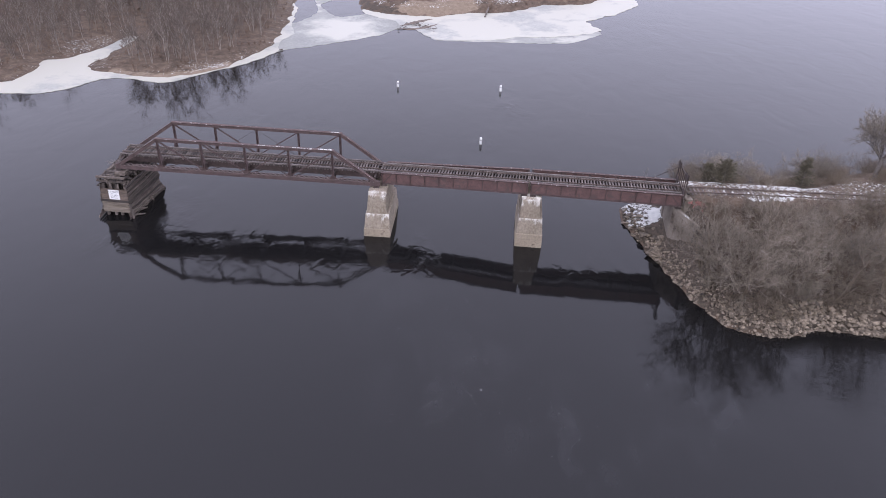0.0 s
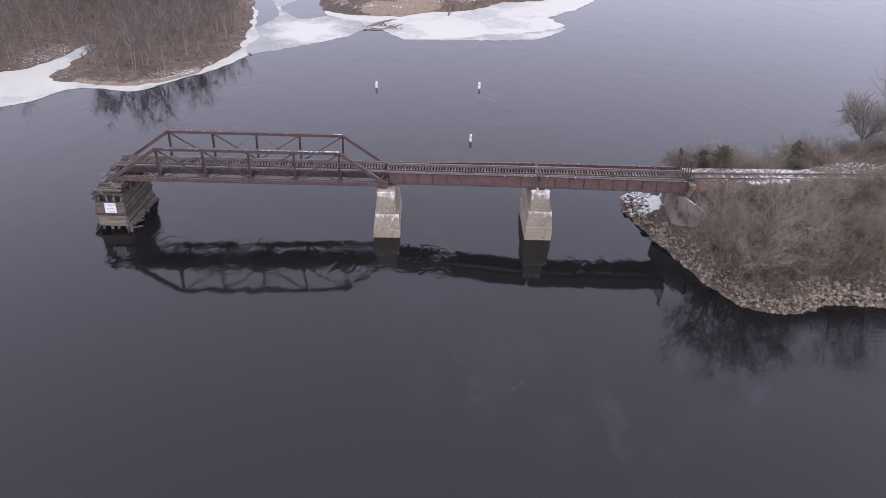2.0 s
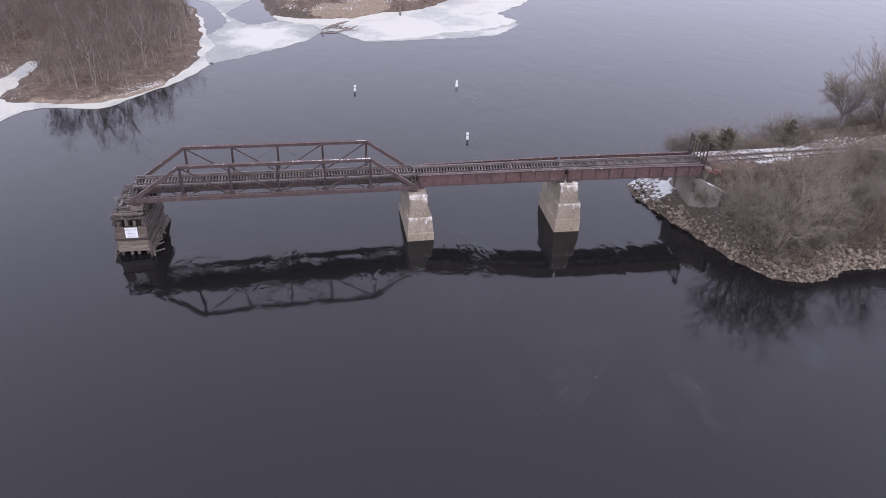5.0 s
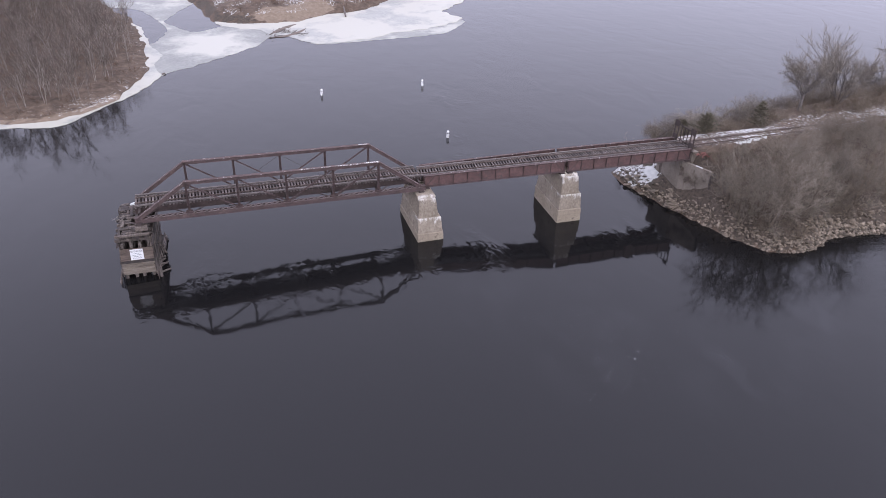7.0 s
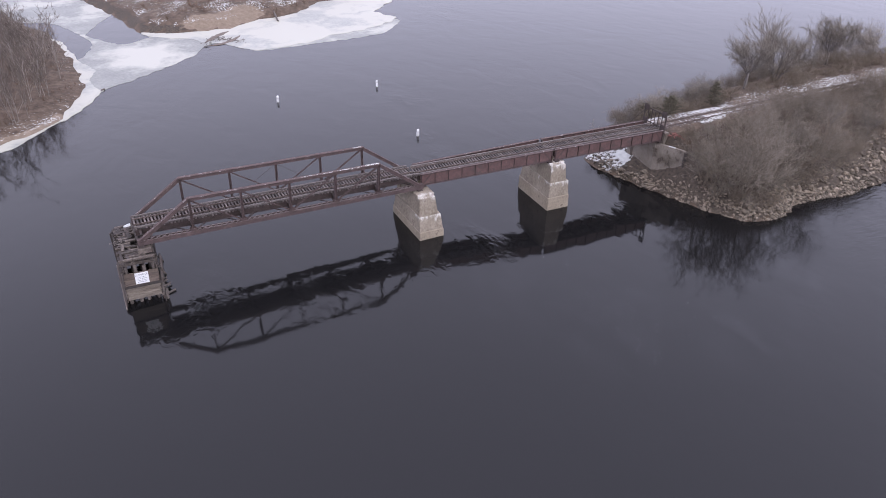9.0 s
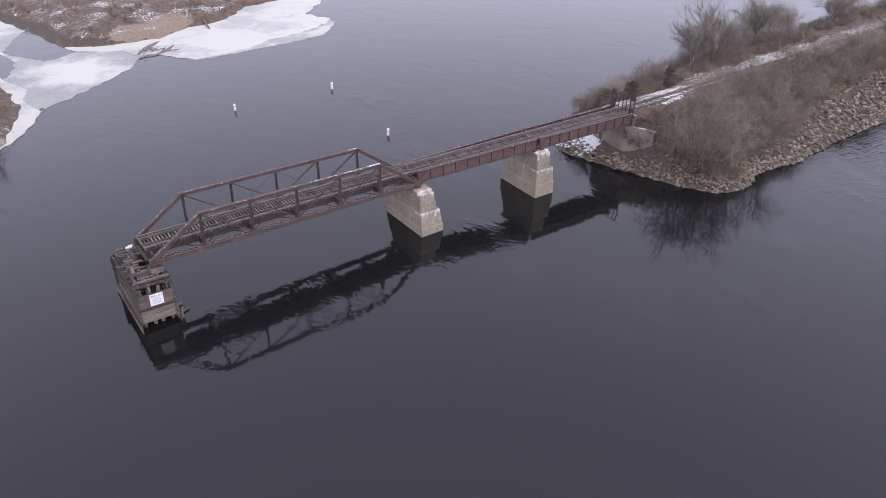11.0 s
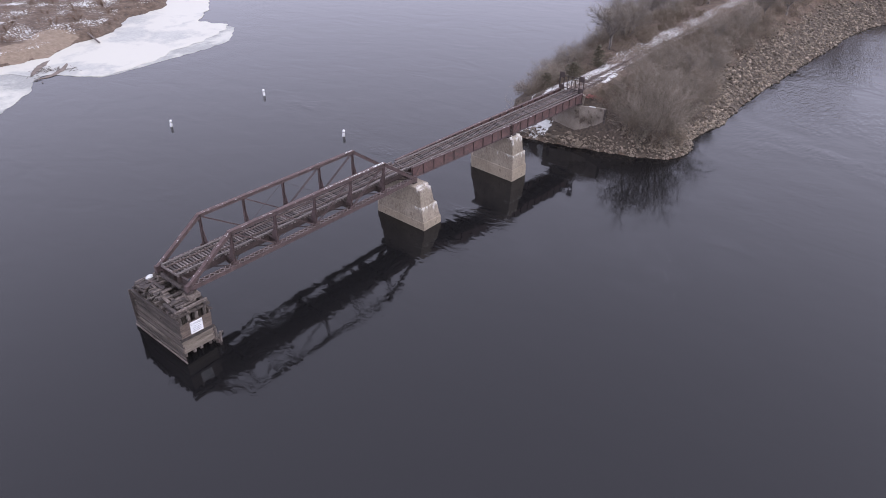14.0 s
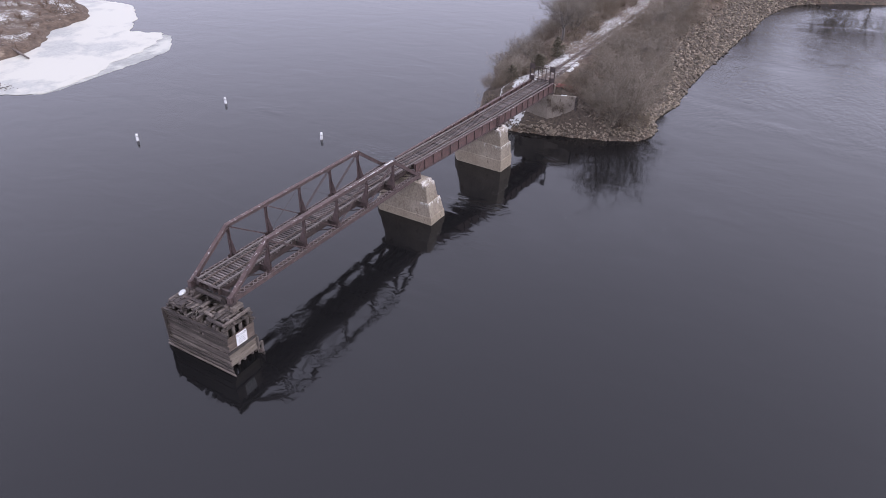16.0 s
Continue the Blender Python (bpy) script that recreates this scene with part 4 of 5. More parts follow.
# ---------------------------------------------------------------- timber crib
def crib():
    k = random.Random(11)
    t = thing("timber_crib", pose(-39.2, 2.0, 0.08, 0, 2.2, 0), "weathered grey timber crib pier with planked sides and broken top", "crib")
    W, L = 3.75, 9.4

    def plank(a, b, wide, tall, up=(0, 0, 1), name="plank", wood=None):
        bm = B()
        beam(bm, a, b, wide, tall, up)
        dark = name in ("wale", "fender_plank", "end_beam") or (name in ("broken_timber", "deck_board", "cap_timber") and k.random() < 0.55)
        return part(name, bm, wood or (DARK_WOOD if dark else CRIB_WOOD), t)

    def splay(y):
        """How far the river side swings out towards the far end."""
        return 1.0 * max(y, 0) / L

    # side walls of uneven planks, some broken off
    for out in (-1, 1):
        x = 0.0 if out < 0 else W
        z = 0.3
        while z < 4.9:
            h = k.uniform(0.22, 0.42)
            flare = (0.12 * (5.0 - z) / 4.7 + k.uniform(-0.045, 0.055) + 0.07 * (2.9 < z < 3.25)) * out
            swing = 0.0 if out < 0 else 0.6
            y0, y1 = -0.1 + k.uniform(-0.15, 0.12), L + 0.1 + k.uniform(-0.3, 0.35)

            def at(y):
                return x + flare + swing * splay(y)

            if z > 3.2 and k.random() < 0.6:
                gap = k.uniform(2.5, 7.5)
                plank((at(y0), y0, z + h / 2), (at(gap), gap, z + h / 2 + k.uniform(-0.03, 0.03)), 0.1, h - k.uniform(0.03, 0.07))
                y0 = gap + k.uniform(0.05, 0.7)
            plank((at(y0), y0, z + h / 2 + k.uniform(-0.025, 0.025)), (at(y1), y1, z + h / 2), 0.1, h - k.uniform(0.03, 0.07))
            z += h
    # the end under the sign: two broad boards above the wale, paler ones below it
    for z, h in ((0.75, 0.62), (1.38, 0.5), (1.89, 0.72), (2.75, 0.86), (3.62, 0.92)):
        y = -0.06 - 0.05 * (2.6 - z) * (z < 2.6)
        plank((-0.1 + k.uniform(-0.06, 0.06), y, z + h / 2), (W + 0.1 + k.uniform(-0.06, 0.06), y, z + h / 2), 0.1, h - 0.03, name="end_board", wood=BOARD_WOOD if z > 2.6 else PALE_BOARD)
    z = 0.4
    while z < 4.9:
        h = k.uniform(0.28, 0.44)
        plank((-0.06 + k.uniform(-0.25, 0.1), L + 0.12, z + h / 2), (W + 0.6, L + 0.12, z + h / 2), 0.1, h - 0.03)
        z += h
    for x, lean in ((-0.3, -0.45), (-0.3, -0.3), (-0.2, -0.1), (0.1, 0.05)):
        plank((x + lean * 0.3, L + 0.3, 5.1 + k.uniform(-0.5, 0.4)), (x, L + 0.24 + 0.1 * lean, 0.9 + k.uniform(-0.4, 0.6)), 0.26, 0.12, (0, 1, 0), "fender_plank")
    for x in np.linspace(0.3, W - 0.3, 4):
        for y in np.linspace(0.4, L - 0.2, 8):
            if 0.3 < x < W - 0.3 and 0.9 < y < L - 0.9 and k.random() < 0.4:
                continue
            bm = B()
            r = k.uniform(0.17, 0.22)
            rod(bm, (x + k.uniform(-0.12, 0.12), y + k.uniform(-0.05, 0.05), -2.2), (x, y, 5.5 + k.uniform(-0.5, 0.35)), r * 1.1, r, 9)
            part("timber_post", bm, PILE_WOOD, t)
    for y in (0.1, 1.45, 2.8, 4.1, 5.4, 6.7, 8.0, 8.9):
        plank((-0.25 + k.uniform(-0.2, 0.2), y, 5.75), (W + 0.2 + k.uniform(-0.2, 0.2), y, 5.75), 0.32, 0.32, name="cap_timber")
    for x in (0.1, 1.25, 2.35, 3.45):
        y = -0.2 + k.uniform(-0.15, 0.15)
        while y < 8.2:
            e = min(y + k.uniform(1.8, 4.2), 8.9)
            if k.random() < 0.8:
                plank((x + k.uniform(-0.12, 0.12), y, 6.07 + k.uniform(-0.05, 0.03)), (x + k.uniform(-0.12, 0.12), e - 0.1, 6.07 + k.uniform(-0.05, 0.03)), 0.3, 0.3, name="cap_timber")
            y = e
    plank((-0.3, -0.02, 6.36), (W + 0.05, 0.12, 6.34), 0.34, 0.26, name="bearing_block")
    for y in (1.5, 2.3, 3.1, 6.7, 7.4, 8.2):
        plank((1.4 + k.uniform(-0.3, 0.2), y, 6.33), (3.7 + k.uniform(-0.2, 0.2), y, 6.33), 0.34, 0.24, name="bearing_block")
    # patches of deck boards left on the caps, framing square holes, some sunk or askew
    for y0, y1, x0, x1 in ((0.9, 1.5, 0.4, 2.9), (2.0, 2.7, 0.6, 3.0), (1.6, 3.6, 2.6, 3.8), (3.4, 4.3, 0.2, 1.6), (5.0, 6.5, 0.3, 1.9), (7.4, 9.0, 0.1, 2.0)):
        y = y0
        while y < y1:
            w = k.uniform(0.24, 0.46)
            if k.random() < 0.88:
                plank((x0 + k.uniform(-0.25, 0.15), y + k.uniform(-0.06, 0.06), 6.3 + k.uniform(-0.03, 0.06)), (x1 + k.uniform(-0.3, 0.25), y + k.uniform(-0.06, 0.06), 6.3 + k.uniform(-0.03, 0.06)), w - 0.04, 0.13, name="deck_board")
            y += w
    for x, y, turn in ((0.9, 1.75, 0.05), (2.3, 1.75, -0.04), (0.5, 3.0, 1.5), (0.7, 7.0, 0.1), (1.5, 5.9, 1.62)):
        c, d = math.cos(turn) * 0.75, math.sin(turn) * 0.75
        plank((x - c, y - d, 6.42), (x + c, y + d, 6.45), 0.4, 0.16, name="deck_board")
    for _ in range(9):
        x, y, a = k.uniform(0.2, 2.2), k.uniform(0.2, L - 0.2), k.uniform(-0.35, 0.35) + k.choice((0, 1.57))
        l = k.uniform(0.5, 1.5)
        plank((x - l / 2 * math.cos(a), y - l / 2 * math.sin(a), 6.4), (x + l / 2 * math.cos(a), y + l / 2 * math.sin(a), 6.44), k.uniform(0.18, 0.4), k.uniform(0.12, 0.24), name="broken_timber")
    for y in (1.1, 1.9, 7.3, 8.1):
        plank((2.1, y, 6.68), (3.6, y + k.uniform(-0.1, 0.1), 6.68), 0.6, 0.5, name="bearing_block")
    plank((2.8, 2.5, 7.0), (2.8, 7.6, 7.0), 0.45, 0.45, name="end_beam")
    plank((2.35, 2.7, 7.35), (2.35, 6.7, 7.35), 0.34, 0.3, name="end_beam")
    # flared skirts just over the water, running out past the end to a point
    for i, z in enumerate((0.16, 0.5, 0.84, 1.18)):
        lean = 0.32 - 0.09 * i
        plank((-0.14 - lean, -1.12 + 0.3 * i, z), (-0.14 - lean, L + 0.35, z), 0.12, 0.33, (-0.26, 0, 1), name="skirt_plank")
        plank((W + 0.06 + lean, -1.05 + 0.3 * i, z), (W + 0.1 + lean + splay(L), L + 0.2 - 0.2 * i, z), 0.12, 0.33, (0.26, 0, 1), name="skirt_plank")
    for x, e in ((-0.2, 0.0), (W + 0.2, 0.5)):
        plank((x, -0.3, 5.02), (x + e, L + 0.4, 5.02), 0.26, 0.2, name="wale")
    # broken planks leaning against the river side
    plank((W + 0.2, 1.7, 0.62), (W + 1.35, 2.1, 0.5), 0.4, 0.09, name="loose_plank")
    for y in (5.4, 8.3):
        top = k.uniform(1.2, 2.6)
        x = W + 0.25 + 0.6 * splay(y)
        plank((x, y, top), (x + k.uniform(0.35, 0.8), y + k.uniform(-0.8, 0.6), max(0.1, top - k.uniform(1.4, 3.2))), k.uniform(0.18, 0.3), 0.08, (0, 1, 0), "loose_plank")
    # broken piles standing at the corner
    for x, y, top, lean in ((W + 0.62, -0.5, 1.55, 0.12), (W + 0.42, -0.25, 2.3, -0.08)):
        bm = B()
        rod(bm, (x, y, -1.5), (x + lean, y + 0.1, top), 0.2, 0.15, 9)
        part("timber_post", bm, PILE_WOOD, t)
    # wale across the sign end and below it the open piles
    plank((-0.25, -0.2, 2.62), (W + 0.3, -0.2, 2.62), 0.16, 0.3, name="wale")
    return t


crib()


def warning_sign():
    m = pose(-37.15, 1.86, 3.64, 0, 2.2, 0) @ Matrix.Scale(1.04, 4)
    t = thing("warning_sign", m, "white square warning sign with dark lettering on the crib", "sign")
    bm = B()
    block(bm, (-0.75, -0.02, -0.75), (0.75, 0.02, 0.75))
    part("sign_panel", bm, WHITE_PAINT, t)
    cu = bpy.data.curves.new("lettering", "FONT")
    cu.body, cu.size, cu.align_x, cu.extrude = "DANGER", 0.36, "CENTER", 0.003
    cu.materials.append(FADED_INK)
    tx = new("lettering", cu)
    tx.parent, tx.matrix_local = t, pose(0, -0.026, 0.36, 90)
    for row, half in enumerate((0.34, 0.5, 0.42, 0.5)):
        bm = B()
        x = -half
        while x < half:
            w = 0.08 + 0.09 * ((row * 7 + int(x * 10)) % 3) / 2
            block(bm, (x, -0.028, 0.12 - row * 0.22), (x + w, -0.021, 0.185 - row * 0.22))
            x += w + 0.06
        part("text_bar", bm, FADED_INK, t)


warning_sign()


# ---------------------------------------------------------------- gate on the bridge end
def gate():
    t = thing("bridge_gate", pose(44.42, 2.92, 9.0 - TIE_TOP), "rusted steel barrier gate across the bridge deck", "gate")
    for y, s in ((-2.5, 1), (2.5, -1)):
        bm = B()
        beam(bm, (0, y, TIE_TOP - 0.3), (0, y, TIE_TOP + 3.3), 0.15, 0.15, (0, 1, 0))
        beam(bm, (0, y + s * 0.85, TIE_TOP - 0.1), (0, y + s * 0.85, TIE_TOP + 3.25), 0.12, 0.12, (0, 1, 0))
        post = part("gate_post", bm, STEEL_DARK, t)
        for z in (0.05, 2.3):
            bm = B()
            a, b = sorted((y - s * 0.08, y + s * 0.95))
            block(bm, (-0.13, a, TIE_TOP + z), (-0.09, b, TIE_TOP + z + 1.0))
            part("plate", bm, STEEL_DARK, post, "dark rusted steel plate")
    for z in (0.5, 2.75):
        bm = B()
        beam(bm, (0, -2.5, TIE_TOP + z), (0, 2.5, TIE_TOP + z), 0.11, 0.13)
        part("gate_rail", bm, STEEL_DARK, t)
    for y in (-0.8, 0.0, 0.8):
        bm = B()
        beam(bm, (0, y, TIE_TOP + 0.02), (0, y, TIE_TOP + 2.75), 0.1, 0.1, (0, 1, 0))
        part("gate_bar", bm, STEEL_DARK, t)
    bm = B()
    beam(bm, (0, -2.7, TIE_TOP - 0.25), (0, -1.5, TIE_TOP - 0.25), 0.2, 0.2)
    part("post_bracket", bm, STEEL_DARK, t)
    bm = B()
    beam(bm, (-3.6, 2.35, TIE_TOP + 0.2), (-0.02, 2.45, TIE_TOP + 2.2), 0.06, 0.06)
    part("gate_brace", bm, STEEL_DARK, t)


gate()


# ---------------------------------------------------------------- buoys
def buoy():
    t = thing("marker_buoy", pose(-2.42, 64.0, 0, 3, 2, 0), "white cylindrical river marker buoy with dark band", "buoy", "river marker buoys")
    bm = B()
    lathe(bm, [(0.02, -1.2), (0.22, -1.1), (0.26, 0.1), (0.25, 0.85), (0.245, 0.86)])
    part("float_body", bm, WHITE_PAINT, t, smooth=False)
    bm = B()
    lathe(bm, [(0.25, 0.86), (0.25, 0.96)])
    part("band", bm, BLACK_PAINT, t, "dark painted band")
    bm = B()
    lathe(bm, [(0.245, 0.96), (0.24, 1.22), (0.2, 1.34), (0.08, 1.4)])
    part("cap", bm, WHITE_PAINT, t)
    return t


b0 = buoy()
copy_thing(b0, pose(20.4, 64.4, 0, -2, 3, 40))
copy_thing(b0, pose(16.45, 35.1, 0, 2, -3, 80))


# ---------------------------------------------------------------- plants
def grow(rng, base, way, length, radius, level, kids, segs, lift=0.05, spread=1.0, crook=0.105):
    """A crooked branch, and the smaller ones that leave it; rows of start, end, two radii and level."""
    n = (1, 2, 3, 4, 5)[min(level, 4)]
    p, d, nodes = base, way, [(base, way)]
    for k in range(n):
        d = d + rng.normal(0, crook, 3) + np.array([0, 0, lift])
        d = d / np.linalg.norm(d)
        q = p + d * length / n
        segs.append((p, q, radius * (1 - 0.65 * k / n), radius * (1 - 0.65 * (k + 1) / n), level))
        p = q
        nodes.append((p, d))
    if level == 0:
        return
    for _ in range(kids[level]):
        f = rng.uniform(0.2, 1.0) * n
        i = min(int(f), n - 1)
        (a, da), (b, db) = nodes[i], nodes[i + 1]
        start = a + (b - a) * (f - i)
        side = rng.normal(0, 1, 3)
        side -= db * (side @ db)
        side /= np.linalg.norm(side)
        way2 = db * rng.uniform(0.5, 0.9) + side * rng.uniform(0.5, 0.95) * spread
        grow(rng, start, way2 / np.linalg.norm(way2), length * rng.uniform(0.38, 0.68), radius * 0.5, level - 1, kids, segs, lift, spread, crook)


def branch_arrays(segs, thin):
    """Three-sided tapered sticks for all the rows, the last twigs running out to a point."""
    level = np.array([s[4] for s in segs])
    verts, faces, n = [], [], 0
    for tip in (False, True):
        rows = [s for s, k in zip(segs, level) if (k == 0) == tip]
        if not rows:
            continue
        a, b = np.array([s[0] for s in rows]), np.array([s[1] for s in rows])
        ra, rb = np.maximum(np.array([[s[2]] for s in rows]), thin), np.maximum(np.array([[s[3]] for s in rows]), thin * 0.7)
        d = b - a
        d /= np.linalg.norm(d, axis=1, keepdims=True) + 1e-9
        u = np.cross(d, np.where(np.abs(d[:, 2:]) > 0.9, [[1.0, 0, 0]], [[0, 0, 1.0]]))
        u /= np.linalg.norm(u, axis=1, keepdims=True) + 1e-9
        v = np.cross(d, u)
        ring = [(math.cos(k * 2.0944), math.sin(k * 2.0944)) for k in range(3)]
        foot = [a + ra * (1.25 if tip else 1.0) * (c * u + s * v) for c, s in ring]
        head = [b] if tip else [b + rb * (c * u + s * v) for c, s in ring]
        v3 = np.stack(foot + head, 1)
        f3 = np.array([[0, 1, 3], [1, 2, 3], [2, 0, 3]] if tip else [[0, 1, 4], [0, 4, 3], [1, 2, 5], [1, 5, 4], [2, 0, 3], [2, 3, 5]])
        per = v3.shape[1]
        faces.append((f3[None] + np.arange(len(rows))[:, None, None] * per + n).reshape(-1, 3))
        verts.append(v3.reshape(-1, 3))
        n += len(rows) * per
    return np.concatenate(verts), np.concatenate(faces)


def mesh_from(name, verts, faces, material):
    me = bpy.data.meshes.new(name)
    me.vertices.add(len(verts))
    me.vertices.foreach_set("co", np.asarray(verts, np.float32).ravel())
    me.loops.add(faces.size)
    me.loops.foreach_set("vertex_index", faces.ravel().astype(np.int32))
    me.polygons.add(len(faces))
    me.polygons.foreach_set("loop_start", np.arange(0, faces.size, faces.shape[1], dtype=np.int32))
    me.update(calc_edges=True)
    me.materials.append(material)
    return me


def plant_segs(seed, stems, height, lean, level, kids, radius, lift=0.05, spread=1.0, crook=0.105):
    rng = np.random.default_rng(seed)
    segs = []
    for _ in range(stems):
        a, r = rng.uniform(0, 6.283), rng.uniform(0, 0.25) * (stems > 1)
        l = rng.uniform(0.3, 1.0) * lean
        way = np.array([math.cos(a) * l, math.sin(a) * l, 1.0])
        grow(rng, np.array([r * math.cos(a), r * math.sin(a), -0.15]), way / np.linalg.norm(way), height * rng.uniform(0.6, 0.85), radius * rng.uniform(0.7, 1), level, kids, segs, lift, spread, crook)
    return segs


def ground_at(x, y):
    return float(heights(np.array([[x]]), np.array([[y]]))[0][0, 0])


def draw_spots(seed, count, box, outline, keep, apart=0.0):
    """Places in the box that keep(x, y, depth inside the outline, chance) accepts, no two nearer than apart."""
    rng, out = np.random.default_rng(seed), []
    while len(out) < count:
        x, y = rng.uniform(box[0], box[1], 4000), rng.uniform(box[2], box[3], 4000)
        good = keep(x, y, depth_inside(outline, x, y), rng.uniform(0, 1, 4000))
        for a, b in zip(x[good], y[good]):
            if not apart or all((a - c) ** 2 + (b - d) ** 2 > apart**2 for c, d in out):
                out.append((float(a), float(b)))
            if len(out) == count:
                break
        apart *= 0.93
    return out


def plant(name, segs, thin, label, category, group, wood, twig, split=2):
    t = thing(name, pose(0, 0, 0), label, category, group)
    for key, rows, mat_ in (("trunk", [s for s in segs if s[4] >= split], wood), ("crown", [s for s in segs if s[4] < split], twig)):
        ob = new(key, mesh_from(key, *branch_arrays(rows, thin if key == "crown" else thin * 1.5), mat_))
        ob.parent = t
    return t


def scatter(makers, spots, scales, seed):
    """Each maker's plant stands at its first spot; the others are copies."""
    rng = random.Random(seed)
    for k, (x, y) in enumerate(spots):
        s = scales[k]
        m = pose(x, y, ground_at(x, y) - 0.05, 0, 0, rng.uniform(0, 360))
        src = makers[k % len(makers)]
        if k < len(makers):
            src.matrix_world = m @ Matrix.Scale(s, 4)
        else:
            c = copy_thing(src, m)
            c.scale = (s, s, s)


shrubs = [plant("bare_shrub", plant_segs(20 + k, 7, 4.6, 0.7, 3, {1: 5, 2: 5, 3: 6}, 0.024, 0.03), 0.008, "leafless grey shrub with a dense haze of twigs on the bank", "shrub", "bank shrubs", TWIG_BROWN, TWIG) for k in range(4)]
shrubs += [plant("bare_shrub", plant_segs(40 + k, 8, 3.6, 0.9, 3, {1: 5, 2: 5, 3: 5}, 0.02, 0.03), 0.008, "leafless brown shrub with a dense haze of twigs on the bank", "shrub", "bank shrubs", TWIG_BROWN, TWIG_BROWN) for k in range(3)]
rng = random.Random(3)
spots = draw_spots(3, 178, (44.5, 125, -16.5, 0.3), BANK_SHORE, lambda x, y, d, c: (d > np.maximum(1.6, stone_band(x) - 1.6)) & ~((x < 47.6) & (y > -4.9)) & ~((x < 47.0) & (y > -8)) & ~((x < 64) & (y > -1.6)) & (c < 1.25 - (x - 44) / 110), 2.0)
south = len(spots)
spots += draw_spots(4, 70, (46, 120, 11, 28), BANK_SHORE, lambda x, y, d, c: (d > 0.8) & (y > 12.5 + 0.02 * (x - 46)), 1.8)
spots += draw_spots(5, 13, (42.5, 54, 8.8, 17), BANK_SHORE, lambda x, y, d, c: (d > 0.5) & (y > np.where(x < 51, 12.6, 9.8)), 1.3)
scales = [rng.uniform(0.62, 1.12) if k < south else rng.uniform(0.65, 1.1) for k in range(len(spots))]
spots += [(44.3, 0.5), (44.5, -1.4), (44.1, 2.2)]      # thin growth before the abutment
scales += [0.5, 0.6, 0.42]
scatter(shrubs, spots, scales, 8)

def forked(seed, bole, limbs, height, lean, kids, radius):
    """A single bole that parts into many ascending limbs."""
    rng = np.random.default_rng(seed)
    segs = []
    way = np.array([rng.normal(0, 0.06), rng.normal(0, 0.06), 1.0])
    top = np.array([0, 0, -0.15]) + way * bole
    segs.append((np.array([0, 0, -0.15]), top * np.array([0.6, 0.6, 0.5]), radius * 1.5, radius * 1.2, 3))
    segs.append((top * np.array([0.6, 0.6, 0.5]), top, radius * 1.2, radius, 3))
    for k in range(limbs):
        a, l = k * 6.283 / limbs + rng.uniform(-0.4, 0.4), lean * rng.uniform(0.25, 1.0)
        d = np.array([math.cos(a) * l, math.sin(a) * l, 1.0])
        foot = top * np.array([1, 1, rng.uniform(0.72, 1.0)])
        grow(rng, foot, d / np.linalg.norm(d), (height - foot[2]) * rng.uniform(0.66, 0.8), radius * rng.uniform(0.36, 0.55), 3, kids, segs, 0.05, 0.8, 0.07)
    return segs


trees = [plant("bare_tree", plant_segs(61, 11, 11.2, 0.85, 3, {1: 6, 2: 6, 3: 8}, 0.13, 0.05, 0.62, 0.06), 0.009, "tall leafless many-stemmed tree beside the track", "tree", "causeway trees", BARK, TWIG),
         plant("bare_tree", forked(67, 3.4, 10, 10.2, 1.3, {1: 5, 2: 7, 3: 9}, 0.3), 0.009, "leafless spreading tree with a forked bole beside the track", "tree", "causeway trees", BARK, TWIG),
         plant("bare_tree", forked(75, 3.0, 6, 9.6, 0.8, {1: 5, 2: 6, 3: 8}, 0.2), 0.01, "slender leafless tree on the bank", "tree", "causeway trees", BARK, TWIG)]
tree_spots = [(85.5, 13), (75.1, 11.5), (97.2, -3.9), (110.7, 20.5), (105.0, 16.3), (84, -9.3), (122.8, 18.1), (131.2, 12), (113.2, -5.4), (143.2, 16), (139.2, -6.4), (67.2, 16.5), (65.2, -7.9), (96, 17.5), (77.2, -6.4), (161.2, 14), (156.2, -5.4), (169.2, 2), (123.2, 22), (127.2, -4.4), (151.2, 8)]
tree_scales = [1.0, 0.96, 0.7, 0.7, 0.98, 0.62, 0.5, 0.8, 0.75, 0.8, 0.75, 0.55, 0.45, 0.7, 0.6, 0.8, 0.8, 0.9, 0.7, 0.8, 0.9]
scatter(trees, tree_spots, tree_scales, 12)


# pale fan-shaped trees on the slope at the causeway's end, leaning out over the river
bank_trees = [plant("bare_tree", plant_segs(80 + k, 4, 9.2, 0.55, 3, {1: 5, 2: 5, 3: 8}, 0.1, 0.06), 0.0085, "leafless grey fan-shaped tree leaning over the stony bank", "tree", "bank trees", TWIG_BROWN, TWIG) for k in range(4)]
lean_spots = [(46.8, -10.6), (50.0, -13.0), (57.2, -12.0), (53.2, -9.6), (48.4, -12.4), (61.8, -12.4), (45.9, -8.6), (54.6, -13.4), (67.5, -11.5)]
scatter(bank_trees, lean_spots, [1.2, 1.3, 1.25, 1.15, 1.1, 1.15, 0.85, 0.95, 1.1], 5)


